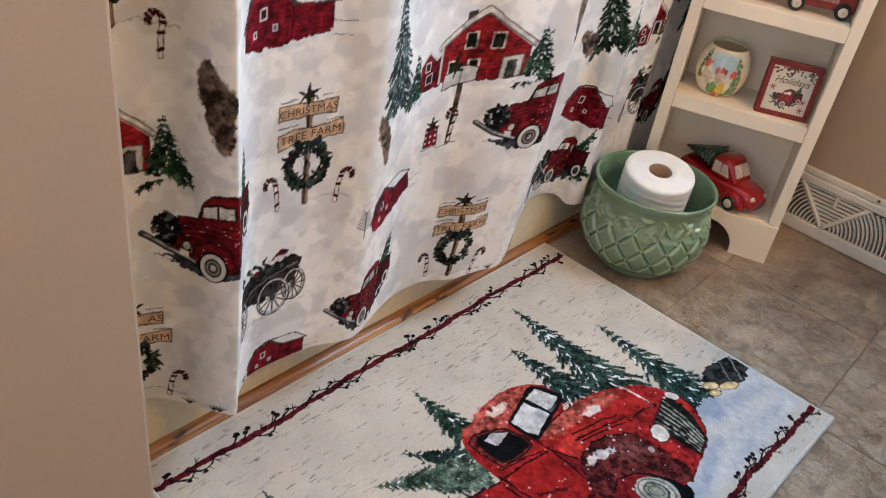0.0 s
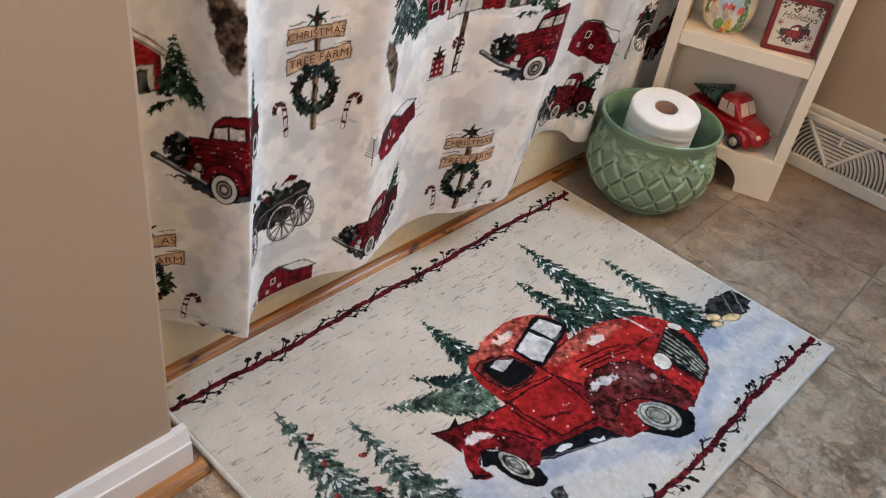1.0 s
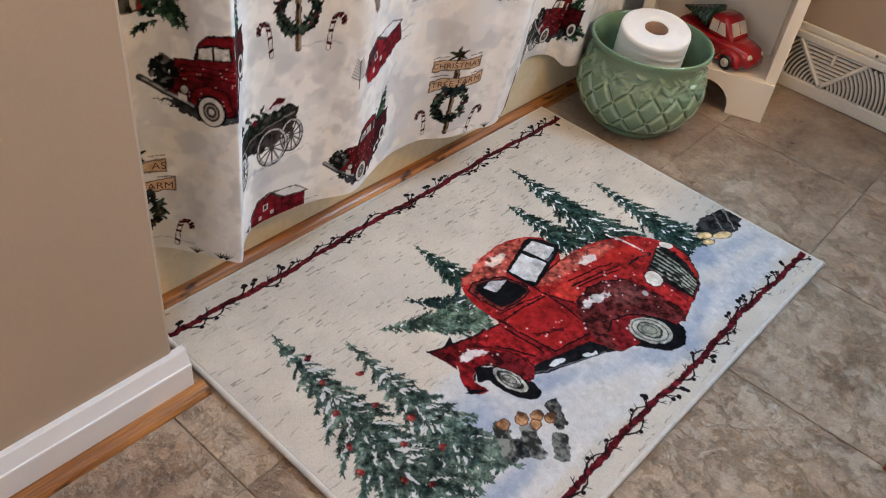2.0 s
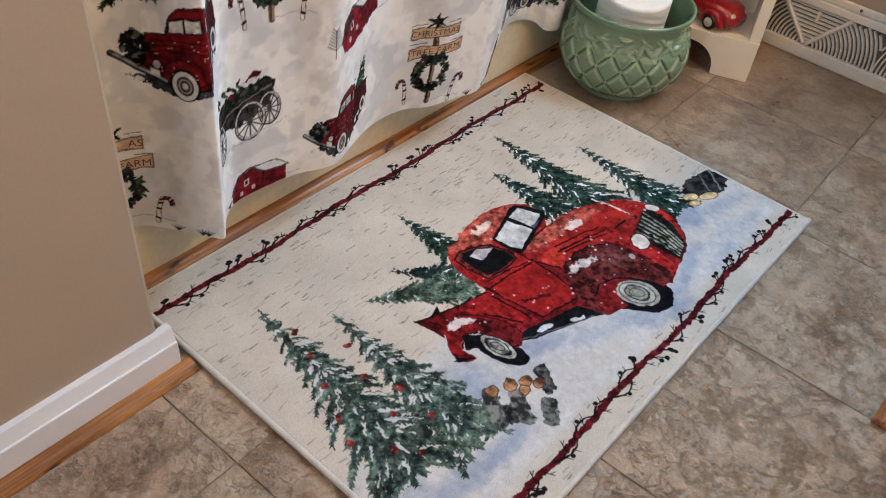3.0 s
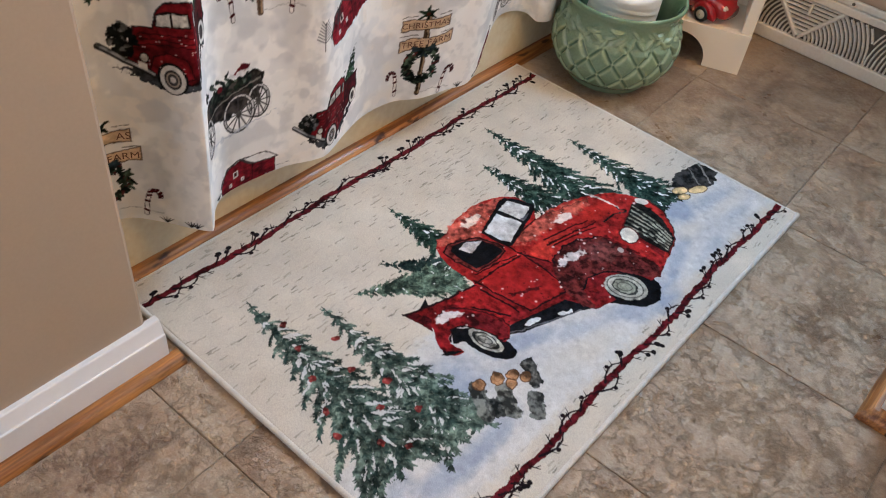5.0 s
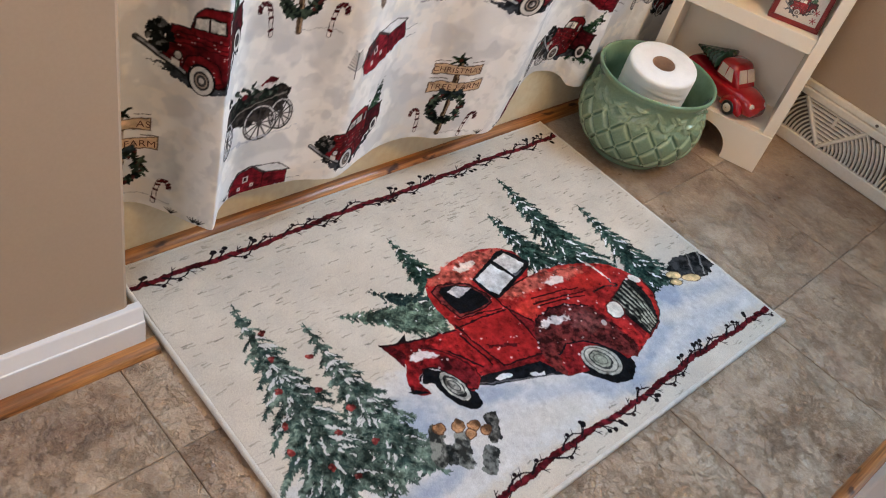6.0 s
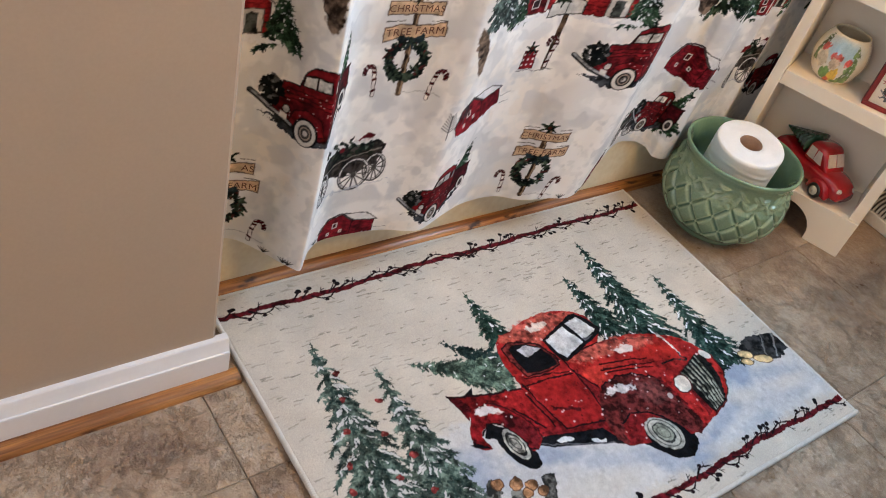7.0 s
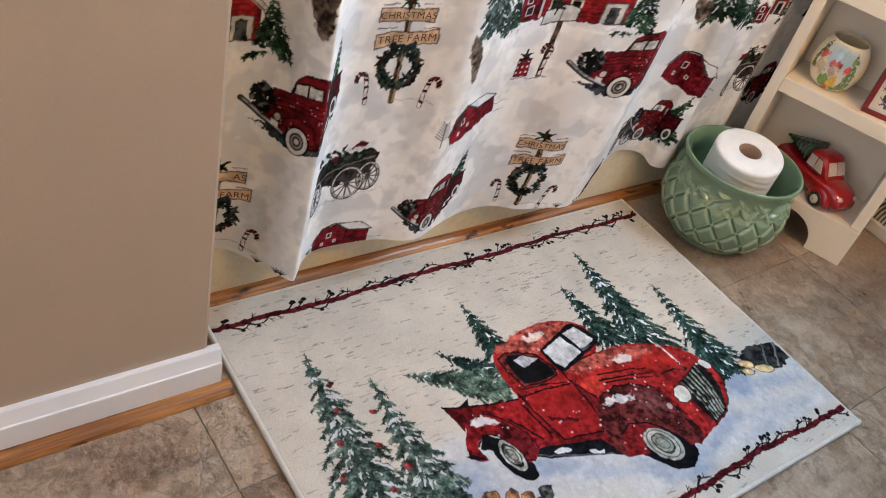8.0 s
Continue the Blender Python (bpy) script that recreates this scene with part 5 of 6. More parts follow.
def post_box(c, u, v, k=1.0):
    c.place(u, v, k)
    c.stroke([(0, 0), (0.5, 8.8)], 0.85, (0.11, 0.065, 0.04), tex=0.35)
    c.poly([(-2.6, 8.6), (2.6, 9.4), (2.6, 11.4), (0.4, 11.6), (-2.4, 10.6)], (0.58, 0.58, 0.56), rough=0.05, line=INK, thick=0.1)
    c.stroke([(0.2, 9.0), (0.4, 11.4)], 0.16, (0.12, 0.12, 0.12))
    holly(c, (-0.6, 11.6), 1.4)
    c.poly([(-4.6, 0.2), (-2.0, 0.0), (-2.0, 3.0), (-4.4, 3.3)], (0.30, 0.015, 0.022), rough=0.05, line=(0.06, 0.01, 0.01), thick=0.08)
    for i in range(9):
        c.oval((-4.2 + 0.9 * (i % 3), 0.8 + 0.9 * (i // 3)), 0.17, 0.17, (0.7, 0.66, 0.64))
    holly(c, (-3.2, 3.6), 1.2)
    c.place(u + 0.7 * k, v + 0.3 * k, k * 0.95)
    cane(c, 5.2, -0.12)
    c.place(u, v, k)
    c.stroke([(-5, -0.1), (-2, -0.4), (1.6, -0.2)], 0.2, (0.2, 0.2, 0.2), rough=0.1)


def twig(c, u, v, h):
    c.place(u, v)
    c.stroke([(0, 0), (0, h)], 0.2, (0.06, 0.06, 0.07))
    for i in range(7):
        y = h * (0.3 + 0.1 * i)
        for sg in (-1, 1):
            c.stroke([(0, y), (sg * h * 0.28 * (1.1 - i / 9), y + h * 0.2)], 0.14, (0.07, 0.07, 0.08))


SIGNS = [(30.1, 41.0, 1.0), (62.0, 16.4, 0.97), (2.6, 17.2, 0.98), (3.0, 66.5, 1.0)]


def curtain_print():
    u = np.arange(0, CLOTH_LONG * 100, 0.14)
    v = np.concatenate([np.arange(10, 76, 0.14), np.arange(76, ROD_Z * 100 + 1, 1.5)])
    c = Canvas(u, v, (0.89, 0.875, 0.85), 23)
    g = c.rng
    # thin grey and sand washes
    for amount, field, colour in ((0.62, c.coarse, (0.56, 0.57, 0.59)), (0.42, -c.cloud(9.0), (0.76, 0.68, 0.58)), (0.55, c.cloud(3.0), (0.58, 0.59, 0.61)), (0.4, c.cloud(1.4), (0.66, 0.66, 0.65)), (0.45, -c.cloud(4.0), (0.92, 0.91, 0.89))):
        a = (np.clip((field - 0.15) * 1.5, 0, 1) * amount)[..., None]
        c.C = c.C * (1 - a) + np.array(colour) * a
    # two heights of the repeat
    barn(c, 27.4, 9.9, 0.82)
    barn(c, 26.6, 57.6, 1.05, 0, 1.05)
    barn(c, 46.2, 29.5, 0.92, 18, 0.95)
    barn(c, 101.5, 27.5, 1.15, -16, 1.15)
    barn(c, 81.6, 10.0, 0.8)
    barn(c, 68.0, 63.0, 1.0)
    house(c, 59.7, 45.8, 1.0)
    house(c, -0.2, 45.0, 0.95)
    house(c, 117.5, 41.0, 0.8, 0.9)
    c.place()
    c.fir((42.4, 62.0), (44.0, 45.2), 3.8, 22, (0.03, 0.05, 0.05), (0.13, 0.18, 0.16), 0.5, tuft=0.9)
    c.fir((99.0, 56.0), (101.6, 42.4), 4.6, 15, (0.012, 0.03, 0.02), (0.06, 0.10, 0.06), 0.6, tuft=1.2)
    c.fir((106.0, 50.5), (107.8, 42.4), 2.8, 10, (0.012, 0.035, 0.02), (0.06, 0.11, 0.06), 0.5, tuft=0.9)
    c.fir((99.5, 24.2), (101.5, 16.0), 3.0, 10, (0.012, 0.035, 0.02), (0.05, 0.11, 0.055), 0.1, tuft=0.9)
    brown_shape(c, 13.2, 53.2, 6.0, 10.0)
    brown_shape(c, 41.3, 42.3, 3.6, 8.0, 10)
    brown_shape(c, 73.6, 53.2, 5.5, 8.0)
    brown_shape(c, 96.4, 43.0, 6.2, 5.0, 5)
    for q in SIGNS:
        sign(c, *q)
    post_box(c, 57.0, 36.3)
    wagon(c, 26.1, 22.2, 0.92)
    wagon(c, 121.5, 27.0, 0.95, 0.8)
    wagon(c, 92.0, 14.8, 0.8, 0.7)
    small_truck(c, 12.2, 33.2, 1.0, 0, 1.0)
    small_truck(c, 41.2, 13.0, 0.86, 0, 0.95)
    small_truck(c, 69.4, 35.2, 0.98, 0, 1.12)
    small_truck(c, 95.2, 15.4, 0.95, -14, 0.75)
    small_truck(c, 36.0, 64.0, 0.95)
    small_truck(c, 131.0, 20.0, 0.85, 0, 0.8)
    wagon(c, 141.0, 33.0, 0.85, 0.8)
    barn(c, 133.0, 56.0, 0.9)
    c.place()
    c.fir((126.0, 62.0), (126.5, 46.0), 3.8, 14, (0.012, 0.03, 0.02), (0.06, 0.10, 0.06), 0.4, tuft=1.0)
    c.fir((137.0, 50.0), (137.0, 40.0), 3.4, 11, (0.012, 0.03, 0.02), (0.06, 0.10, 0.06), 0.4, tuft=1.0)
    twig(c, 39.2, 28.0, 4.2)
    twig(c, 42.0, 30.0, 3.2)
    c.place(7.9, 57.8)
    cane(c, 4.4, -0.1)
    c.place(113.4, 33.0)
    c.poly([(-1, 0), (1, 0), (1, 1.6), (-1, 1.6)], RED, rough=0.05)
    # tufts of grass along the hem
    for q in (9.3, 12.6, 13.4, 21.5, 70.2, 74.5, 76.0):
        c.place(q, 10.2)
        for k in range(5):
            c.stroke([(0, 0), (0.45 * (k - 2), 0.9 - 0.1 * abs(k - 2))], 0.22, (0.03, 0.03, 0.03), 0.1)
    c.deepen(0.6)
    return c


def lettering(parent, body, u, v, size, slope, colour):
    """Printed capitals that follow the cloth, a hair above it."""
    data = bpy.data.curves.new("lettering", "FONT")
    data.body, data.size, data.align_x, data.align_y, data.space_character = body, size, "CENTER", "CENTER", 1.05
    tmp = new("lettering_source", data)
    bpy.context.view_layer.update()
    me = bpy.data.meshes.new_from_object(tmp.evaluated_get(bpy.context.evaluated_depsgraph_get()))
    bpy.data.objects.remove(tmp)
    co = np.empty(len(me.vertices) * 3, np.float32)
    me.vertices.foreach_get("co", co)
    co = co.reshape(-1, 3)
    a = (u + co[:, 0] * 1.05) / 100
    b = (v + co[:, 1] + slope * co[:, 0]) / 100
    p = hang(a, b)
    t = hang(a + 0.001, b) - hang(a - 0.001, b)
    nrm = np.stack([t[:, 1], -t[:, 0], 0 * a], -1)
    nrm /= np.linalg.norm(nrm, axis=1)[:, None]
    me.vertices.foreach_set("co", (p + nrm * 0.0007).reshape(-1).astype(np.float32))
    me.update()
    return finish("lettering", me, colour, parent, "brown printed words", smooth=False)


def build_curtain():
    c = curtain_print()
    curtain = thing("shower_curtain", pose(0, 0, 0), "white shower curtain printed with red trucks, barns and signs", "curtain")
    P = hang(c.U / 100, c.V / 100)
    grid("panel", P, cloth("printed_curtain", "print", 0.8, 1100, 0.12, 0.12, 0.02), curtain, colours=c.C)
    ink = mat("brown_print_ink", (0.10, 0.035, 0.018), (0.14, 0.055, 0.028), 0.8, 40, 300, 0.0)
    for u, v, k in SIGNS[:3]:
        for body, du, dv, slope in (("CHRISTMAS", -0.2, 7.45, 0.0), ("TREE FARM", 0.25, 4.2, 0.06)):
            if u + du * k < 6:
                body, du = {"CHRISTMAS": ("AS", 2.8), "TREE FARM": ("FARM", 2.4)}[body]
            lettering(curtain, body, u + du * k, v + dv * k, (1.36 if "C" in body else 1.5) * k, slope, ink)
    rod = thing("curtain_rod", pose(0.04, 0, ROD_Z + 0.03), "chrome shower rod over the tub", "rod")
    a = np.linspace(0, 2 * np.pi, 16, endpoint=False)
    tube = np.stack([np.stack([0.0125 * np.cos(a), np.full(16, y), 0.0125 * np.sin(a)], -1) for y in (-0.0215, 1.4395)])
    grid("tube", tube, CHROME, rod, wrap=True)
    for i in range(12):
        r = [np.stack([np.full(8, 0) + (0.02 + 0.0016 * np.cos(np.linspace(0, 2 * np.pi, 8, endpoint=False))) * math.cos(t), 0.0016 * np.sin(np.linspace(0, 2 * np.pi, 8, endpoint=False)), (0.02 + 0.0016 * np.cos(np.linspace(0, 2 * np.pi, 8, endpoint=False))) * math.sin(t) - 0.008], -1) for t in np.linspace(0, 2 * np.pi, 20)]
        grid("ring", np.array(r), CHROME, rod, wrap=True, at=pose(0, 0.03 + i * 0.108, 0))


build_curtain()
# ---------- shelf unit ----------
SH = Matrix.Translation((0.315, 1.24, 0)) @ Matrix.Rotation(radians(21), 4, "Z")
SW, SD, ST = 0.296, 0.135, 0.90


def foot_board():
    """Front board of the plinth, cut away in an arch between two feet."""
    arch = [(-0.075, 0.0)] + [(-0.075 - 0.060 * (1 - math.cos(a)), 0.010 + 0.054 * math.sin(a)) for a in np.linspace(0.0, math.pi / 2, 9)]
    left = [(-SW - x, z) for x, z in arch[::-1]]
    outline = [(0, 0)] + arch + left + [(-SW, 0.0), (-SW, 0.086), (0, 0.086)]
    bm = bmesh.new()
    front = [bm.verts.new((x, -0.004, z + 0.0005)) for x, z in outline]
    back = [bm.verts.new((x, 0.012, z + 0.0005)) for x, z in outline]
    n = len(outline)
    bm.faces.new(front)
    bm.faces.new(back)
    for i in range(n):
        bm.faces.new((front[i], front[(i + 1) % n], back[(i + 1) % n], back[i]))
    bmesh.ops.recalc_face_normals(bm, faces=bm.faces)
    bmesh.ops.triangulate(bm, faces=[f for f in bm.faces if len(f.verts) > 4])
    return bm


def build_shelf():
    shelf = thing("shelf_unit", SH, "narrow white painted shelf unit with arched feet in the corner", "shelf")
    block("side_panel", (-0.022, 0.0125, 0.0005), (0, SD, 0.0865), SHELF_WHITE, shelf)
    block("side_panel", (-SW, 0.0125, 0.0005), (-SW + 0.022, SD, 0.0865), SHELF_WHITE, shelf)
    block("side_panel", (-0.022, 0, 0.0875), (0, SD, ST - 0.02), SHELF_WHITE, shelf, bevel=0.0015)
    block("side_panel", (-SW, 0, 0.0875), (-SW + 0.022, SD, ST - 0.02), SHELF_WHITE, shelf, bevel=0.0015)
    part("plinth", foot_board(), SHELF_WHITE, shelf)
    block("back_panel", (-SW + 0.0225, SD - 0.006, 0.0875), (-0.0225, SD, ST - 0.02), SHELF_WHITE, shelf)
    block("board", (-SW + 0.0005, 0.0125, 0.066), (-0.0005, SD - 0.001, 0.0868), SHELF_WHITE, shelf, bevel=0.001)
    for z0, z1 in ((0.270, 0.300), (0.467, 0.495), (0.675, 0.702)):
        block("board", (-SW + 0.0225, 0.001, z0), (-0.0225, SD - 0.0065, z1), SHELF_WHITE, shelf, bevel=0.0015)
    block("board", (-SW - 0.008, -0.008, ST - 0.019), (0.008, SD, ST), SHELF_WHITE, shelf, bevel=0.003)


build_shelf()


def painted(name, rough):
    m = cloth(name, "print", rough, 300, 0.02, sheen=0.0)
    b = m.node_tree.nodes["Principled BSDF"]
    b.inputs["Coat Weight"].default_value, b.inputs["Specular IOR Level"].default_value = 0.4, 0.5
    return m


# ---------- pot with toilet rolls ----------
def build_pot():
    n = 480
    outer = catmull([(0.070, 0.0), (0.082, 0.001), (0.086, 0.005), (0.089, 0.013), (0.108, 0.034), (0.1215, 0.060), (0.1255, 0.084), (0.1225, 0.108), (0.1165, 0.130), (0.1140, 0.144), (0.1165, 0.156), (0.1215, 0.166), (0.1225, 0.170)], 14)
    a = np.linspace(0, 2 * np.pi, n, endpoint=False)[None]
    r, z = outer[:, :1], outer[:, 1:]
    # quilted diamonds with a stud at each crossing
    p, q = a * 16 / (2 * np.pi) + z / 0.058, a * 16 / (2 * np.pi) - z / 0.058
    dp, dq = np.abs(p - np.round(p)), np.abs(q - np.round(q))
    stud = np.exp(-(np.hypot(dp, dq) / 0.085) ** 4)
    pillow = np.sqrt(np.clip(np.sin(np.pi * dp) * np.sin(np.pi * dq), 0, 1))
    on = np.clip((z - 0.016) / 0.012, 0, 1) * np.clip((0.120 - z) / 0.010, 0, 1)
    near = np.minimum(dp, dq)
    groove = np.exp(-(near / 0.045) ** 2)
    relief = on * (0.0062 * (1 - np.exp(-(near / 0.11) ** 2)) + 0.0012 * pillow - 0.0012 * groove + 0.0052 * stud)
    # garland of leaves and blossoms under the rim
    g = np.random.default_rng(5)
    leaf = spray = 0
    for k in range(120):
        c, h = 2 * np.pi * (k + g.uniform(-0.3, 0.3)) / 120, 0.1300 + 0.013 * math.sin(k * 0.9) + g.uniform(-0.006, 0.006)
        t = g.uniform(-1.2, 1.2)
        da = (np.angle(np.exp(1j * (a - c)))) * 0.12
        dz = z - h
        u, w = da * math.cos(t) + dz * math.sin(t), -da * math.sin(t) + dz * math.cos(t)
        bump = np.exp(-((u / 0.0130) ** 2 + (w / 0.0036) ** 2) ** 2)
        leaf = np.maximum(leaf, bump)
        spray = np.maximum(spray, 0.0085 * bump * (0.7 + 0.3 * math.cos(k * 2.3)) - 0.0030 * np.exp(-(u / 0.008) ** 2 - (w / 0.0010) ** 2))
    relief = np.maximum(relief, spray) * np.clip((0.151 - z) / 0.006, 0, 1)
    R = r + relief
    body = np.stack([R * np.cos(a), R * np.sin(a), z + 0 * a], -1)
    # the glaze colour holds groove shade as dark and lit ridges as pale
    ridge = np.exp(-((near - 0.11) / 0.055) ** 2)
    f = np.clip(0.30 + 0.55 * ridge + 0.9 * stud - 0.55 * groove, 0, 1) * on + 0.35 * (1 - on)
    f = np.clip(f + 0.35 * leaf, 0, 1)[..., None]
    tint = np.array((0.085, 0.155, 0.095)) * (1 - f) + np.array((0.34, 0.44, 0.275)) * f
    rim = lathe([(0.1225, 0.1702), (0.1230, 0.1725), (0.1222, 0.1752), (0.1200, 0.1765), (0.1172, 0.1755), (0.1155, 0.1725), (0.1135, 0.165), (0.1085, 0.148), (0.110, 0.130), (0.117, 0.09), (0.105, 0.05), (0.080, 0.022), (0.030, 0.016), (0.001, 0.016)], n)
    pot = thing("planter_pot", pose(0.129, 1.028, 0.0005, 0, 0, 18) @ Matrix.Diagonal((0.945, 0.945, 1, 1)), "green glazed ceramic pot with quilted diamonds, holding toilet paper", "pot")
    grid("body", body, painted("shaded_green_glaze", 0.14), pot, wrap=True, colours=tint)
    grid("rim", rim, GLAZE, pot, "smooth glazed rim and inside", wrap=True)
    return pot


build_pot()


def toilet_roll(name, m, label):
    n = 96
    a = np.linspace(0, 2 * np.pi, n, endpoint=False)[None]
    roll = thing(name, m, label, "toilet roll", "toilet rolls in the pot")
    ro, h = 0.0665, 0.083
    prof = [(0.0225, 0.0), (0.06, 0.0), (ro, 0.003)] + [(ro, q) for q in np.linspace(0.006, h - 0.006, 40)] + [(ro - 0.001, h - 0.002), (ro - 0.004, h), (0.055, h + 0.0006), (0.045, h - 0.0004), (0.035, h + 0.0004), (0.0235, h), (0.0225, h - 0.001), (0.0225, 0.0)]
    P = lathe(prof, n)
    z = P[..., 2]
    side = np.clip((z - 0.004) / 0.01, 0, 1) * np.clip((h - 0.012 - z) / 0.01, 0, 1) * (np.hypot(P[..., 0], P[..., 1]) > 0.06)
    # slack folds of the outer sheet
    wave = np.sin(z * 420 + 2.2 * np.sin(a * 2 + 0.6) + 3 * np.sin(a)) * (0.6 + 0.4 * np.sin(a * 3 + z * 60))
    k = 1 + side * 0.012 * wave * np.clip(0.5 + 0.5 * np.cos(a + 1.2), 0.1, 1)
    P[..., :2] *= k[..., None]
    grid("paper", P, PAPER, roll, wrap=True)
    grid("core", lathe([(0.0222, 0.001), (0.0222, h - 0.0015), (0.0205, h - 0.001), (0.0205, 0.001), (0.0222, 0.001)], 48), CARD_TUBE, roll, "brown cardboard core", wrap=True)


toilet_roll("toilet_roll", pose(0.129, 1.030, 0.0175), "white toilet roll at the bottom of the pot")
toilet_roll("toilet_roll", pose(0.121, 1.042, 0.1130, 7, 5, 0), "white toilet roll leaning out of the green pot")


# ---------- ceramic pickup on the lowest board ----------
def loft(stations, n=36, power=3.2):
    """A closed form along x: stations (x, half width, bottom, top); rounded-box sections."""
    a = np.linspace(0, 2 * np.pi, n, endpoint=False)
    c, s = np.cos(a), np.sin(a)
    e = 2 / power
    sx, sz = np.sign(c) * np.abs(c) ** e, np.sign(s) * np.abs(s) ** e
    st = catmull(stations, 6)
    rows = [np.stack([np.full(n, x), w * sx, (b + t) / 2 + (t - b) / 2 * sz], -1) for x, w, b, t in st]
    first, last = rows[0].mean(0), rows[-1].mean(0)
    rows = [first + (rows[0] - first) * 0.02] + rows + [last + (rows[-1] - last) * 0.02]
    return np.array(rows)


def wheel(parent, x, y, z, r, w, turn=0.0):
    t = grid("wheel", lathe([(0.001, -w), (r * 0.8, -w), (r, -w * 0.6), (r, w * 0.6), (r * 0.86, w), (r * 0.66, w), (r * 0.62, w * 0.8), (0.001, w * 0.8)], 36), TYRE, parent, "black tyre", wrap=True, at=pose(x, y, z, 90, 0, turn))
    grid("hub", lathe([(r * 0.60, w * 0.82), (r * 0.58, w * 1.0), (r * 0.40, w * 1.02), (r * 0.34, w * 1.25), (0.001, w * 1.35)], 28), HUB, t, "cream painted hub", wrap=True)


def ceramic_truck():
    m = SH @ Matrix.Translation((-0.132, 0.070, 0.0875)) @ Matrix.Rotation(radians(-30), 4, "Z") @ Matrix.Scale(1.06, 4)
    car = thing("ceramic_truck", m, "glossy red ceramic pickup carrying a dark green tree", "figurine")
    grid("body", loft([(-0.088, 0.026, 0.014, 0.040), (-0.080, 0.033, 0.010, 0.046), (-0.02, 0.036, 0.010, 0.047), (0.03, 0.036, 0.010, 0.050), (0.055, 0.034, 0.010, 0.050), (0.078, 0.029, 0.010, 0.044), (0.089, 0.022, 0.012, 0.033)]), RED_GLAZE, car, wrap=True)
    grid("cab", loft([(-0.020, 0.022, 0.040, 0.072), (-0.014, 0.029, 0.040, 0.084), (0.006, 0.030, 0.040, 0.088), (0.020, 0.029, 0.040, 0.084), (0.034, 0.027, 0.040, 0.064), (0.044, 0.024, 0.040, 0.050)], power=3.8), RED_GLAZE, car, wrap=True)
    for sy in (-1, 1):
        for x in (-0.052, 0.050):
            grid("fender", loft([(x - 0.026, 0.006, 0.008, 0.016), (x - 0.018, 0.010, 0.008, 0.032), (x, 0.011, 0.010, 0.039), (x + 0.018, 0.010, 0.008, 0.032), (x + 0.026, 0.006, 0.008, 0.016)], 24, 2.4), RED_GLAZE, car, wrap=True, at=pose(0, sy * 0.031, 0))
            wheel(car, x, sy * 0.0385, 0.0150, 0.0148, -0.0055 if sy > 0 else 0.0055)
        bm = bmesh.new()
        for x0, x1, k0, k1 in ((-0.012, 0.004, 0.0, 0.0), (0.007, 0.024, 0.0, 0.007)):
            v = [bm.verts.new(q) for q in ((x0, sy * 0.0308, 0.054), (x1 + 0.002, sy * 0.0308, 0.054), (x1 - k1, sy * 0.0300, 0.076), (x0, sy * 0.0300, 0.076))]
            bm.faces.new(v if sy < 0 else v[::-1])
        ext = bmesh.ops.extrude_face_region(bm, geom=list(bm.faces))
        bmesh.ops.translate(bm, verts=[v for v in ext["geom"] if isinstance(v, bmesh.types.BMVert)], vec=(0, -sy * 0.004, 0))
        bmesh.ops.recalc_face_normals(bm, faces=bm.faces)
        part("side_window", bm, PANE_PAINT, car, "pale pink painted window")
        grid("headlight", lathe([(0.001, 0.004), (0.005, 0.003), (0.007, 0.0)], 20), PANE_PAINT, car, "pale painted headlight", wrap=True, at=pose(0.083, sy * 0.019, 0.033, 0, 78, sy * 22))
    for y0, y1 in ((-0.022, -0.0015), (0.0015, 0.022)):
        bm = bmesh.new()
        v = [bm.verts.new(q) for q in ((0.0400, y0, 0.0575), (0.0400, y1, 0.0575), (0.0265, y1 * 0.92, 0.0785), (0.0265, y0 * 0.92, 0.0785))]
        bm.faces.new(v)
        ext = bmesh.ops.extrude_face_region(bm, geom=list(bm.faces))
        bmesh.ops.translate(bm, verts=[q for q in ext["geom"] if isinstance(q, bmesh.types.BMVert)], vec=(-0.006, 0, -0.004))
        bmesh.ops.recalc_face_normals(bm, faces=bm.faces)
        part("windscreen_pane", bm, PANE_PAINT, car, "pale pink painted window")
    # tree lying on the bed, with carved boughs
    t, a = np.linspace(0, 1, 50)[:, None], np.linspace(0, 2 * np.pi, 48, endpoint=False)[None]
    r = 0.034 * (0.06 + 0.94 * t) * (1 + 0.12 * np.sin(t * 44 + 1.5 * np.sin(a * 5))) * np.clip((1.02 - t) / 0.10, 0, 1) ** 0.5
    P = np.stack([-0.098 + 0.082 * t + 0 * a, r * np.cos(a), 0.058 + 0.010 * t + 0.72 * r * np.sin(a)], -1)
    grid("tree", P, DARK_GREEN, car, "dark green ceramic fir tree", wrap=True)


ceramic_truck()


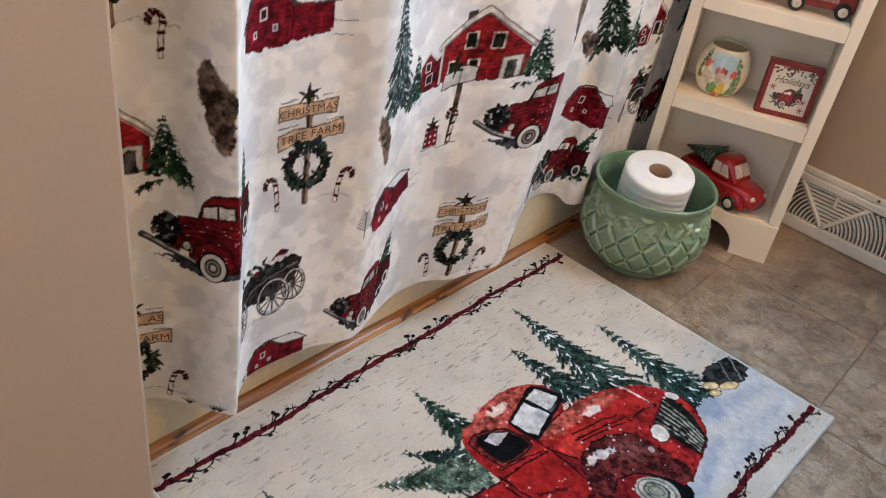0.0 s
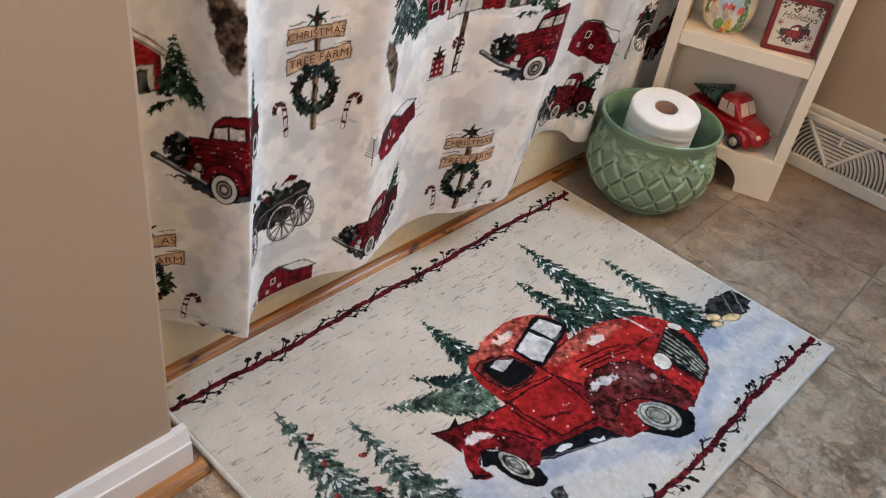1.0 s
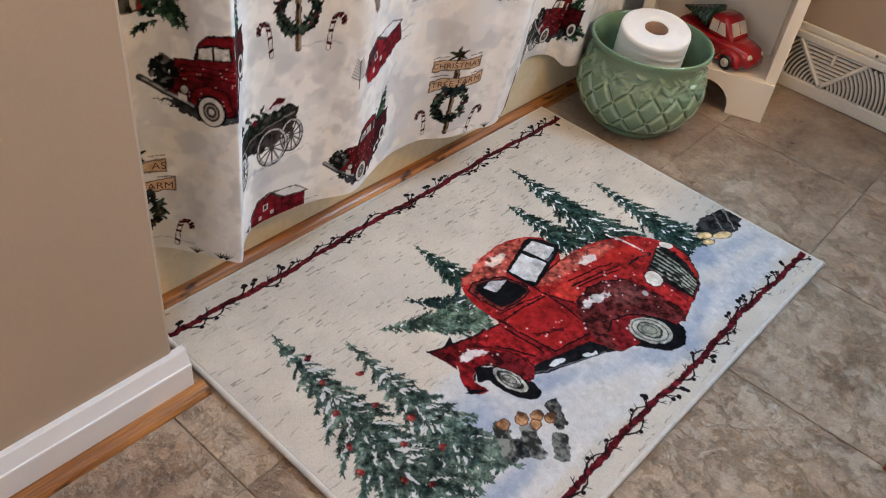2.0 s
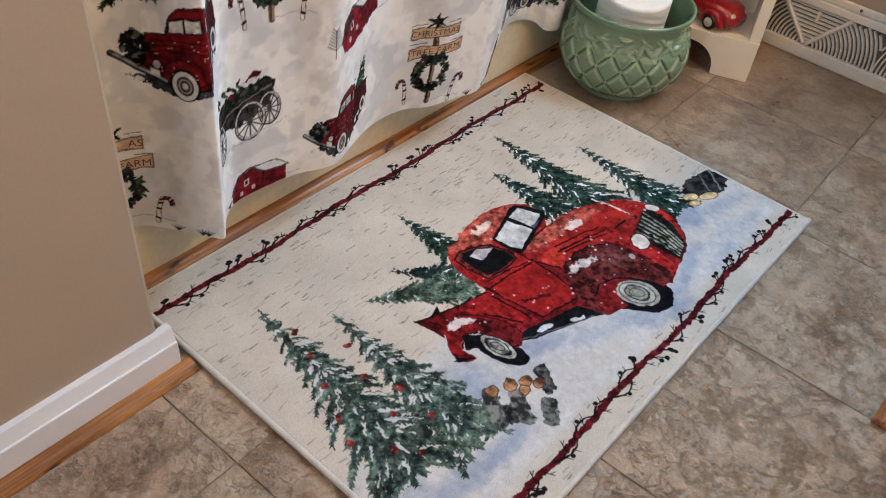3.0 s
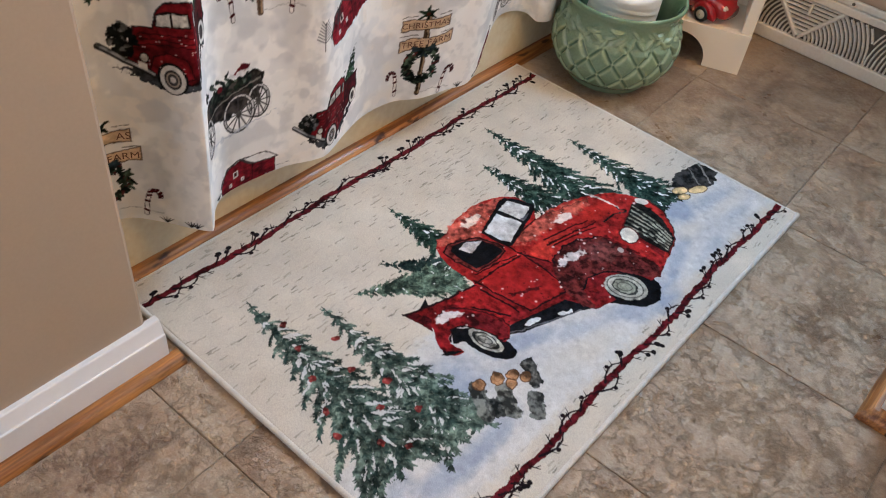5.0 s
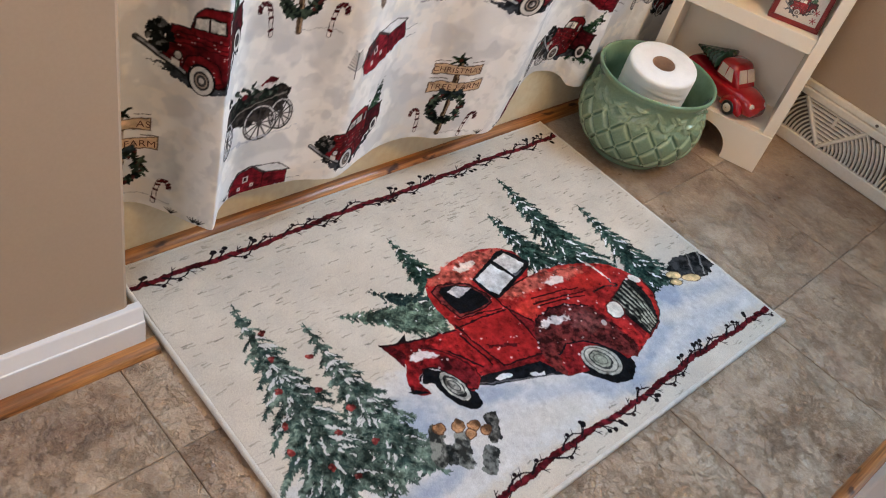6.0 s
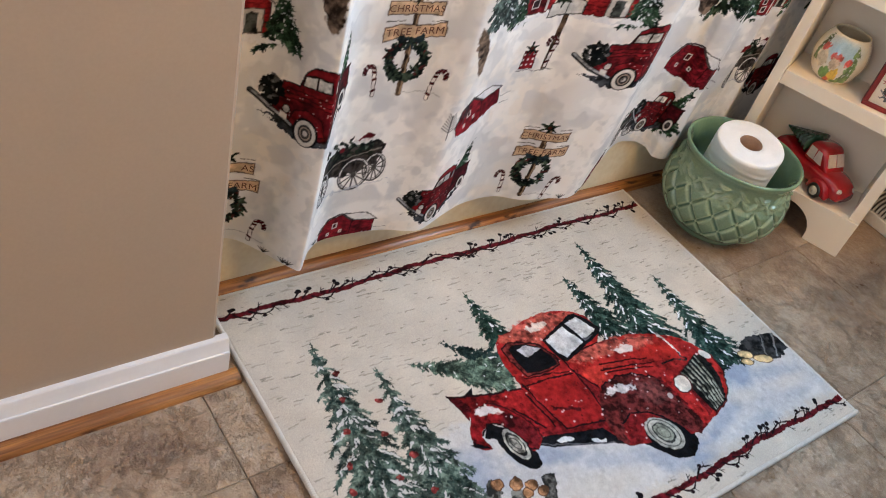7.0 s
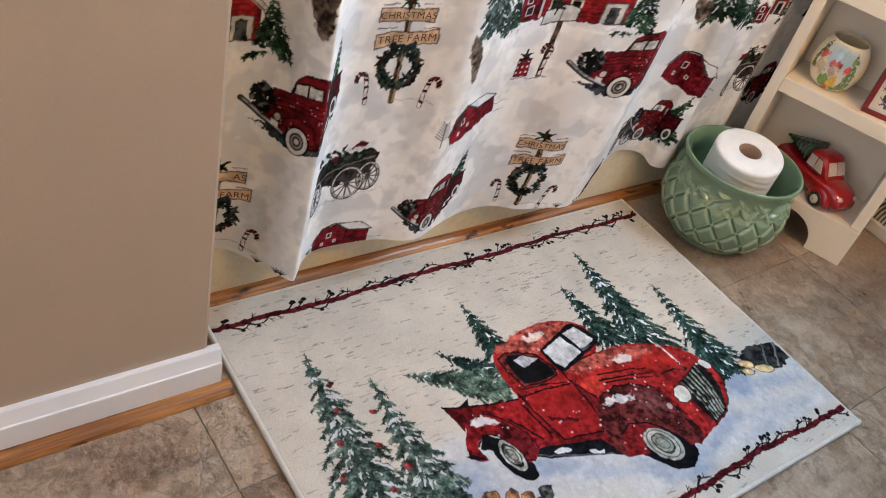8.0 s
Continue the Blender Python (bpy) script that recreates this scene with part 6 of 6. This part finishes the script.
# ---------- round painted jar on the middle board ----------
def painted_jar():
    prof = catmull([(0.030, 0.0), (0.036, 0.001), (0.047, 0.014), (0.0565, 0.040), (0.0570, 0.062), (0.051, 0.086), (0.0435, 0.100), (0.0415, 0.104), (0.0400, 0.1065)], 8)
    n = len(prof)
    cols = 260
    u = np.linspace(0, 36.0, cols, endpoint=False)
    c = Canvas(u, np.linspace(0.0, 10.65, 110), (0.76, 0.69, 0.53), 4)
    f = 18.0
    c.place(f, 0)
    c.wash((0.3, 6.2), 4.6, 2.6, (0.33, 0.50, 0.60), 1.0)
    c.wash((0, 3.6), 4.6, 1.5, (0.75, 0.70, 0.60), 0.9)
    c.fir((3.6, 7.6), (3.5, 2.4), 1.6, 7, (0.04, 0.10, 0.03), (0.16, 0.28, 0.08), 0.2, tuft=0.7)
    c.fir((-4.6, 8.6), (-4.8, 4.0), 1.3, 7, (0.05, 0.10, 0.03), (0.15, 0.25, 0.08), 0.3, tuft=0.6)
    for q, rx, ry, col in (((-3.4, 4.6), 1.4, 1.2, (0.62, 0.52, 0.36)), ((-0.4, 5.4), 1.2, 0.6, (0.55, 0.04, 0.03)), ((-0.4, 4.6), 1.1, 0.8, (0.72, 0.55, 0.38)), ((-1.6, 3.0), 1.4, 0.9, (0.12, 0.26, 0.05)), ((0.6, 3.0), 1.2, 1.0, (0.70, 0.45, 0.05)),
                           ((-0.6, 2.0), 0.9, 0.6, (0.55, 0.08, 0.02)), ((2.4, 5.2), 0.7, 0.6, (0.6, 0.05, 0.04)), ((1.8, 2.2), 1.1, 0.5, (0.14, 0.28, 0.06)), ((-3.8, 6.0), 1.0, 0.5, (0.55, 0.07, 0.06))):
        c.oval(q, rx, ry, col, 10, 0.12, 0.2)
    prof2 = np.stack([np.interp(c.v / 10.65 * (n - 1), np.arange(n), prof[:, k]) for k in (0, 1)], -1)
    a = (c.u - f) / 36.0 * 2 * np.pi
    P = np.stack([prof2[:, :1] * np.sin(a), -prof2[:, :1] * np.cos(a), np.repeat(prof2[:, 1:], cols, 1)], -1)
    c.C = c.C * 0.92 + np.array((0.74, 0.67, 0.52)) * 0.08
    jar = thing("painted_jar", SH @ Matrix.Translation((-0.205, 0.066, 0.3005)) @ Matrix.Rotation(radians(4), 4, "Z") @ Matrix.Scale(0.88, 4), "round cream ceramic jar with a painted winter scene", "jar")
    grid("bowl", P, painted("painted_cream_glaze", 0.18), jar, wrap=True, colours=c.C)
    cream = mat("cream_glaze", (0.66, 0.55, 0.36), (0.70, 0.60, 0.41), 0.2, 20, 100, 0.02, coat=0.3)
    grid("inside", lathe([(0.0400, 0.1067), (0.0385, 0.1072), (0.0370, 0.1060), (0.0385, 0.100), (0.047, 0.08), (0.052, 0.055), (0.042, 0.015), (0.001, 0.010)], 72), cream, jar, "cream glazed inside and lip", wrap=True)


painted_jar()


# ---------- small framed sign beside the jar ----------
def framed_sign():
    w, h, d = 0.098, 0.103, 0.024
    sgn = thing("framed_sign", SH @ Matrix.Translation((-0.125, 0.016, 0.3005)) @ Matrix.Rotation(radians(6), 4, "Z") @ Matrix.Rotation(radians(-7), 4, "X"), "red framed holiday block sign with a small truck", "sign")
    red = mat("red_stained_frame", (0.16, 0.012, 0.012), (0.22, 0.018, 0.016), 0.4, 40, 200, 0.15)
    for lo, hi in (((0, 0, 0), (w, d, 0.009)), ((0, 0, h - 0.009), (w, d, h)), ((0, 0, 0.0092), (0.009, d, h - 0.0092)), ((w - 0.009, 0, 0.0092), (w, d, h - 0.0092))):
        block("frame_rail", lo, hi, red, sgn, bevel=0.001)
    c = Canvas(np.linspace(0, 8.0, 200), np.linspace(0, 8.5, 212), (0.66, 0.61, 0.53), 9)
    for i in range(40):
        q = np.array((c.rng.uniform(0, 8), c.rng.uniform(7.2, 8.6)))
        c.stroke([q, q + c.rng.normal(size=2) * 0.4], 0.4, (0.14, 0.03, 0.025) if i % 2 else (0.10, 0.12, 0.06), 0.15, rough=0.05)
    small_truck(c, 3.6, 1.5, 0.30, 0, 1.1)
    for q in ((1.0, 4.4), (7.0, 2.6), (7.0, 1.0)):
        c.place(*q)
        for a in range(0, 180, 60):
            k, s_ = math.cos(radians(a)) * 0.55, math.sin(radians(a)) * 0.55
            c.stroke([(-k, -s_), (k, s_)], 0.16, (0.30, 0.03, 0.04))
    P = np.stack([0.009 + c.U / 100, np.full(c.U.shape, 0.004), 0.009 + c.V / 100], -1)
    grid("panel", P, painted("printed_panel", 0.5), sgn, "cream printed panel", colours=c.C)
    data = bpy.data.curves.new("lettering", "FONT")
    data.body, data.size, data.align_x, data.shear = "Holidays", 0.0185, "CENTER", 0.35
    tmp = new("lettering_source", data)
    bpy.context.view_layer.update()
    me = bpy.data.meshes.new_from_object(tmp.evaluated_get(bpy.context.evaluated_depsgraph_get()))
    bpy.data.objects.remove(tmp)
    finish("lettering", me, mat("grey_green_ink", (0.10, 0.10, 0.055), (0.14, 0.13, 0.07), 0.7, 40, 300, 0), sgn, "grey-green script word", smooth=False, at=pose(w / 2, 0.0034, 0.063, 90, 0, 0))


framed_sign()


# ---------- wooden truck on the upper board ----------
def wooden_truck():
    tr = thing("wooden_truck", SH @ Matrix.Translation((-0.150, 0.030, 0.4955)) @ Matrix.Rotation(radians(5), 4, "Z"), "dark red painted wooden truck with white script", "figurine")
    red = mat("worn_red_paint", (0.15, 0.016, 0.014), (0.24, 0.028, 0.022), 0.45, 40, 200, 0.2)
    block("bed", (0.0, 0, 0.012), (0.128, 0.03, 0.062), red, tr, bevel=0.003)
    block("cab", (-0.045, 0, 0.012), (-0.0005, 0.03, 0.090), red, tr, bevel=0.006)
    block("bonnet", (-0.095, 0, 0.012), (-0.0455, 0.03, 0.050), red, tr, bevel=0.008)
    for x in (-0.070, 0.028, 0.108):
        wheel(tr, x, -0.004, 0.0145, 0.0142, 0.005)
    white = mat("white_script_paint", (0.6, 0.52, 0.48), (0.68, 0.6, 0.55), 0.6, 40, 200, 0)
    data = bpy.data.curves.new("lettering", "FONT")
    data.body, data.size, data.align_x, data.shear = "Christmas", 0.0135, "CENTER", 0.3
    tmp = new("lettering_source", data)
    bpy.context.view_layer.update()
    me = bpy.data.meshes.new_from_object(tmp.evaluated_get(bpy.context.evaluated_depsgraph_get()))
    bpy.data.objects.remove(tmp)
    finish("lettering", me, white, tr, "white script word", smooth=False, at=pose(0.068, -0.0008, 0.026, 90, 0, 0))
    for z, x0, x1 in ((0.043, 0.046, 0.096), (0.053, 0.050, 0.088)):
        block("script_line", (x0, -0.0012, z), (x1, -0.0002, z + 0.004), white, tr, "unreadable line of white script")


wooden_truck()


# ---------- floor-level air grille in the end wall ----------
def air_grille():
    y = 1.4395
    g = thing("air_grille", pose(0, y, 0), "white steel baseboard air grille with fan-shaped slats", "vent")
    x0, x1, z0, z1 = 0.13, 0.845, 0.030, 0.116
    # flat dark sheet stands for the shade in the gaps between slats
    block("backing", (x0 - 0.004, -0.0012, 0.006), (x1 + 0.004, -0.0002, 0.122), VENT_DARK, g, "flat dark sheet for the shade behind the slats")
    block("bottom_rail", (x0 - 0.02, -0.013, 0.001), (x1 + 0.003, -0.0015, z0), VENT_WHITE, g, bevel=0.003)
    block("top_rail", (x0 - 0.02, -0.013, z1), (x1 + 0.003, -0.0015, 0.133), VENT_WHITE, g, bevel=0.003)
    block("cap", (x0 - 0.02, -0.009, 0.1335), (x1 + 0.003, -0.0005, 0.149), VENT_WHITE, g, bevel=0.003)
    block("end_rail", (x0 - 0.02, -0.0125, z0 + 0.0005), (x0, -0.0015, z1 - 0.0005), VENT_WHITE, g, bevel=0.002)

    def strip(name, pts, wide, d0, d1):
        """A slat along points in the face of the grille."""
        p = np.asarray(pts, float)
        t = np.gradient(p, axis=0)
        t /= np.linalg.norm(t, axis=1)[:, None]
        nrm = np.stack([-t[:, 1], t[:, 0]], -1) * wide / 2
        a, b = p + nrm, p - nrm
        rows = [np.stack([q[:, 0], np.full(len(p), d), q[:, 1]], -1) for q, d in ((a, d1), (a, d0), (b, d0), (b, d1))]
        grid(name, np.array(rows), VENT_WHITE, g, smooth=False)

    pitch, vx = 0.147, 0.348
    for k in range(-1, 4):
        cx = vx + k * pitch * 2
        # bars from the bottom vertex to the top rail
        for sg in (-1, 1):
            bx = cx + sg * 0.0735
            if x0 < bx < x1:
                strip("bar", [(cx, z0 + 0.001), (bx, z1 - 0.001)], 0.0085, -0.0125, -0.002)
        # level slats between the bars
        for i in range(9):
            z = z1 - 0.004 - i * 0.0087
            f = (z - z0) / (z1 - z0)
            a, b = max(cx - 0.0735 * f + 0.004, x0), min(cx + 0.0735 * f - 0.004, x1)
            if b - a > 0.006:
                strip("slat", [(a, z), (b, z)], 0.0036, -0.0095, -0.0016)
        # arcs round the vertex, out to the next one
        for sg in (-1, 1):
            for i in range(18):
                r = 0.018 + i * 0.0085
                pts = []
                for a in np.linspace(0.0, 0.87, 14):
                    x, z = cx + sg * r * math.cos(a), z0 + r * math.sin(a)
                    if x0 < x < x1 and z < z1 and (x - cx) * sg < pitch and (z - z0) < ((2 * pitch - (x - cx) * sg) / 0.0735) * (z1 - z0):
                        pts.append((x, z))
                if len(pts) > 2:
                    strip("slat", pts, 0.0036, -0.0095, -0.0016)
    block("lever", (0.352, -0.020, 0.088), (0.358, -0.0098, 0.112), VENT_WHITE, g, bevel=0.0015)
    for x in (0.24, 0.428, 0.66):
        grid("screw", lathe([(0.0035, 0.0), (0.003, 0.0012), (0.0, 0.0016)], 14), VENT_DARK, g, "dark screw head", wrap=True, at=pose(x, -0.0090, 0.141, 90, 0, 0))


air_grille()

# ---------- floor tiles ----------
def build_tiles():
    bm = bmesh.new()
    box(bm, (-0.1511, -0.1511, -0.0024), (0.1511, 0.1511, 0.0), 0.0)
    top = [e for e in bm.edges if all(v.co.z > -0.001 for v in e.verts)]
    bmesh.ops.bevel(bm, geom=top, offset=0.0018, segments=2, affect="EDGES", profile=0.5)
    me = bpy.data.meshes.new("tile")
    bm.to_mesh(me)
    bm.free()
    me.materials.append(TILE)
    ground = bpy.data.objects["floor"]
    turn = Matrix.Translation((0.295, -0.047, 0)) @ Matrix.Rotation(radians(1.5), 4, "Z")
    for i in range(-3, 5):
        for j in range(-5, 6):
            p = turn @ Vector(((i + 0.5) * 0.303, (j + 0.5) * 0.303, 0))
            if -0.17 < p.x < 1.5 and -1.4 < p.y < 1.5:
                ob = new("tile", me)
                ob.parent = ground
                ob.matrix_basis = Matrix.Translation(p) @ Matrix.Rotation(radians(1.5), 4, "Z")


build_tiles()
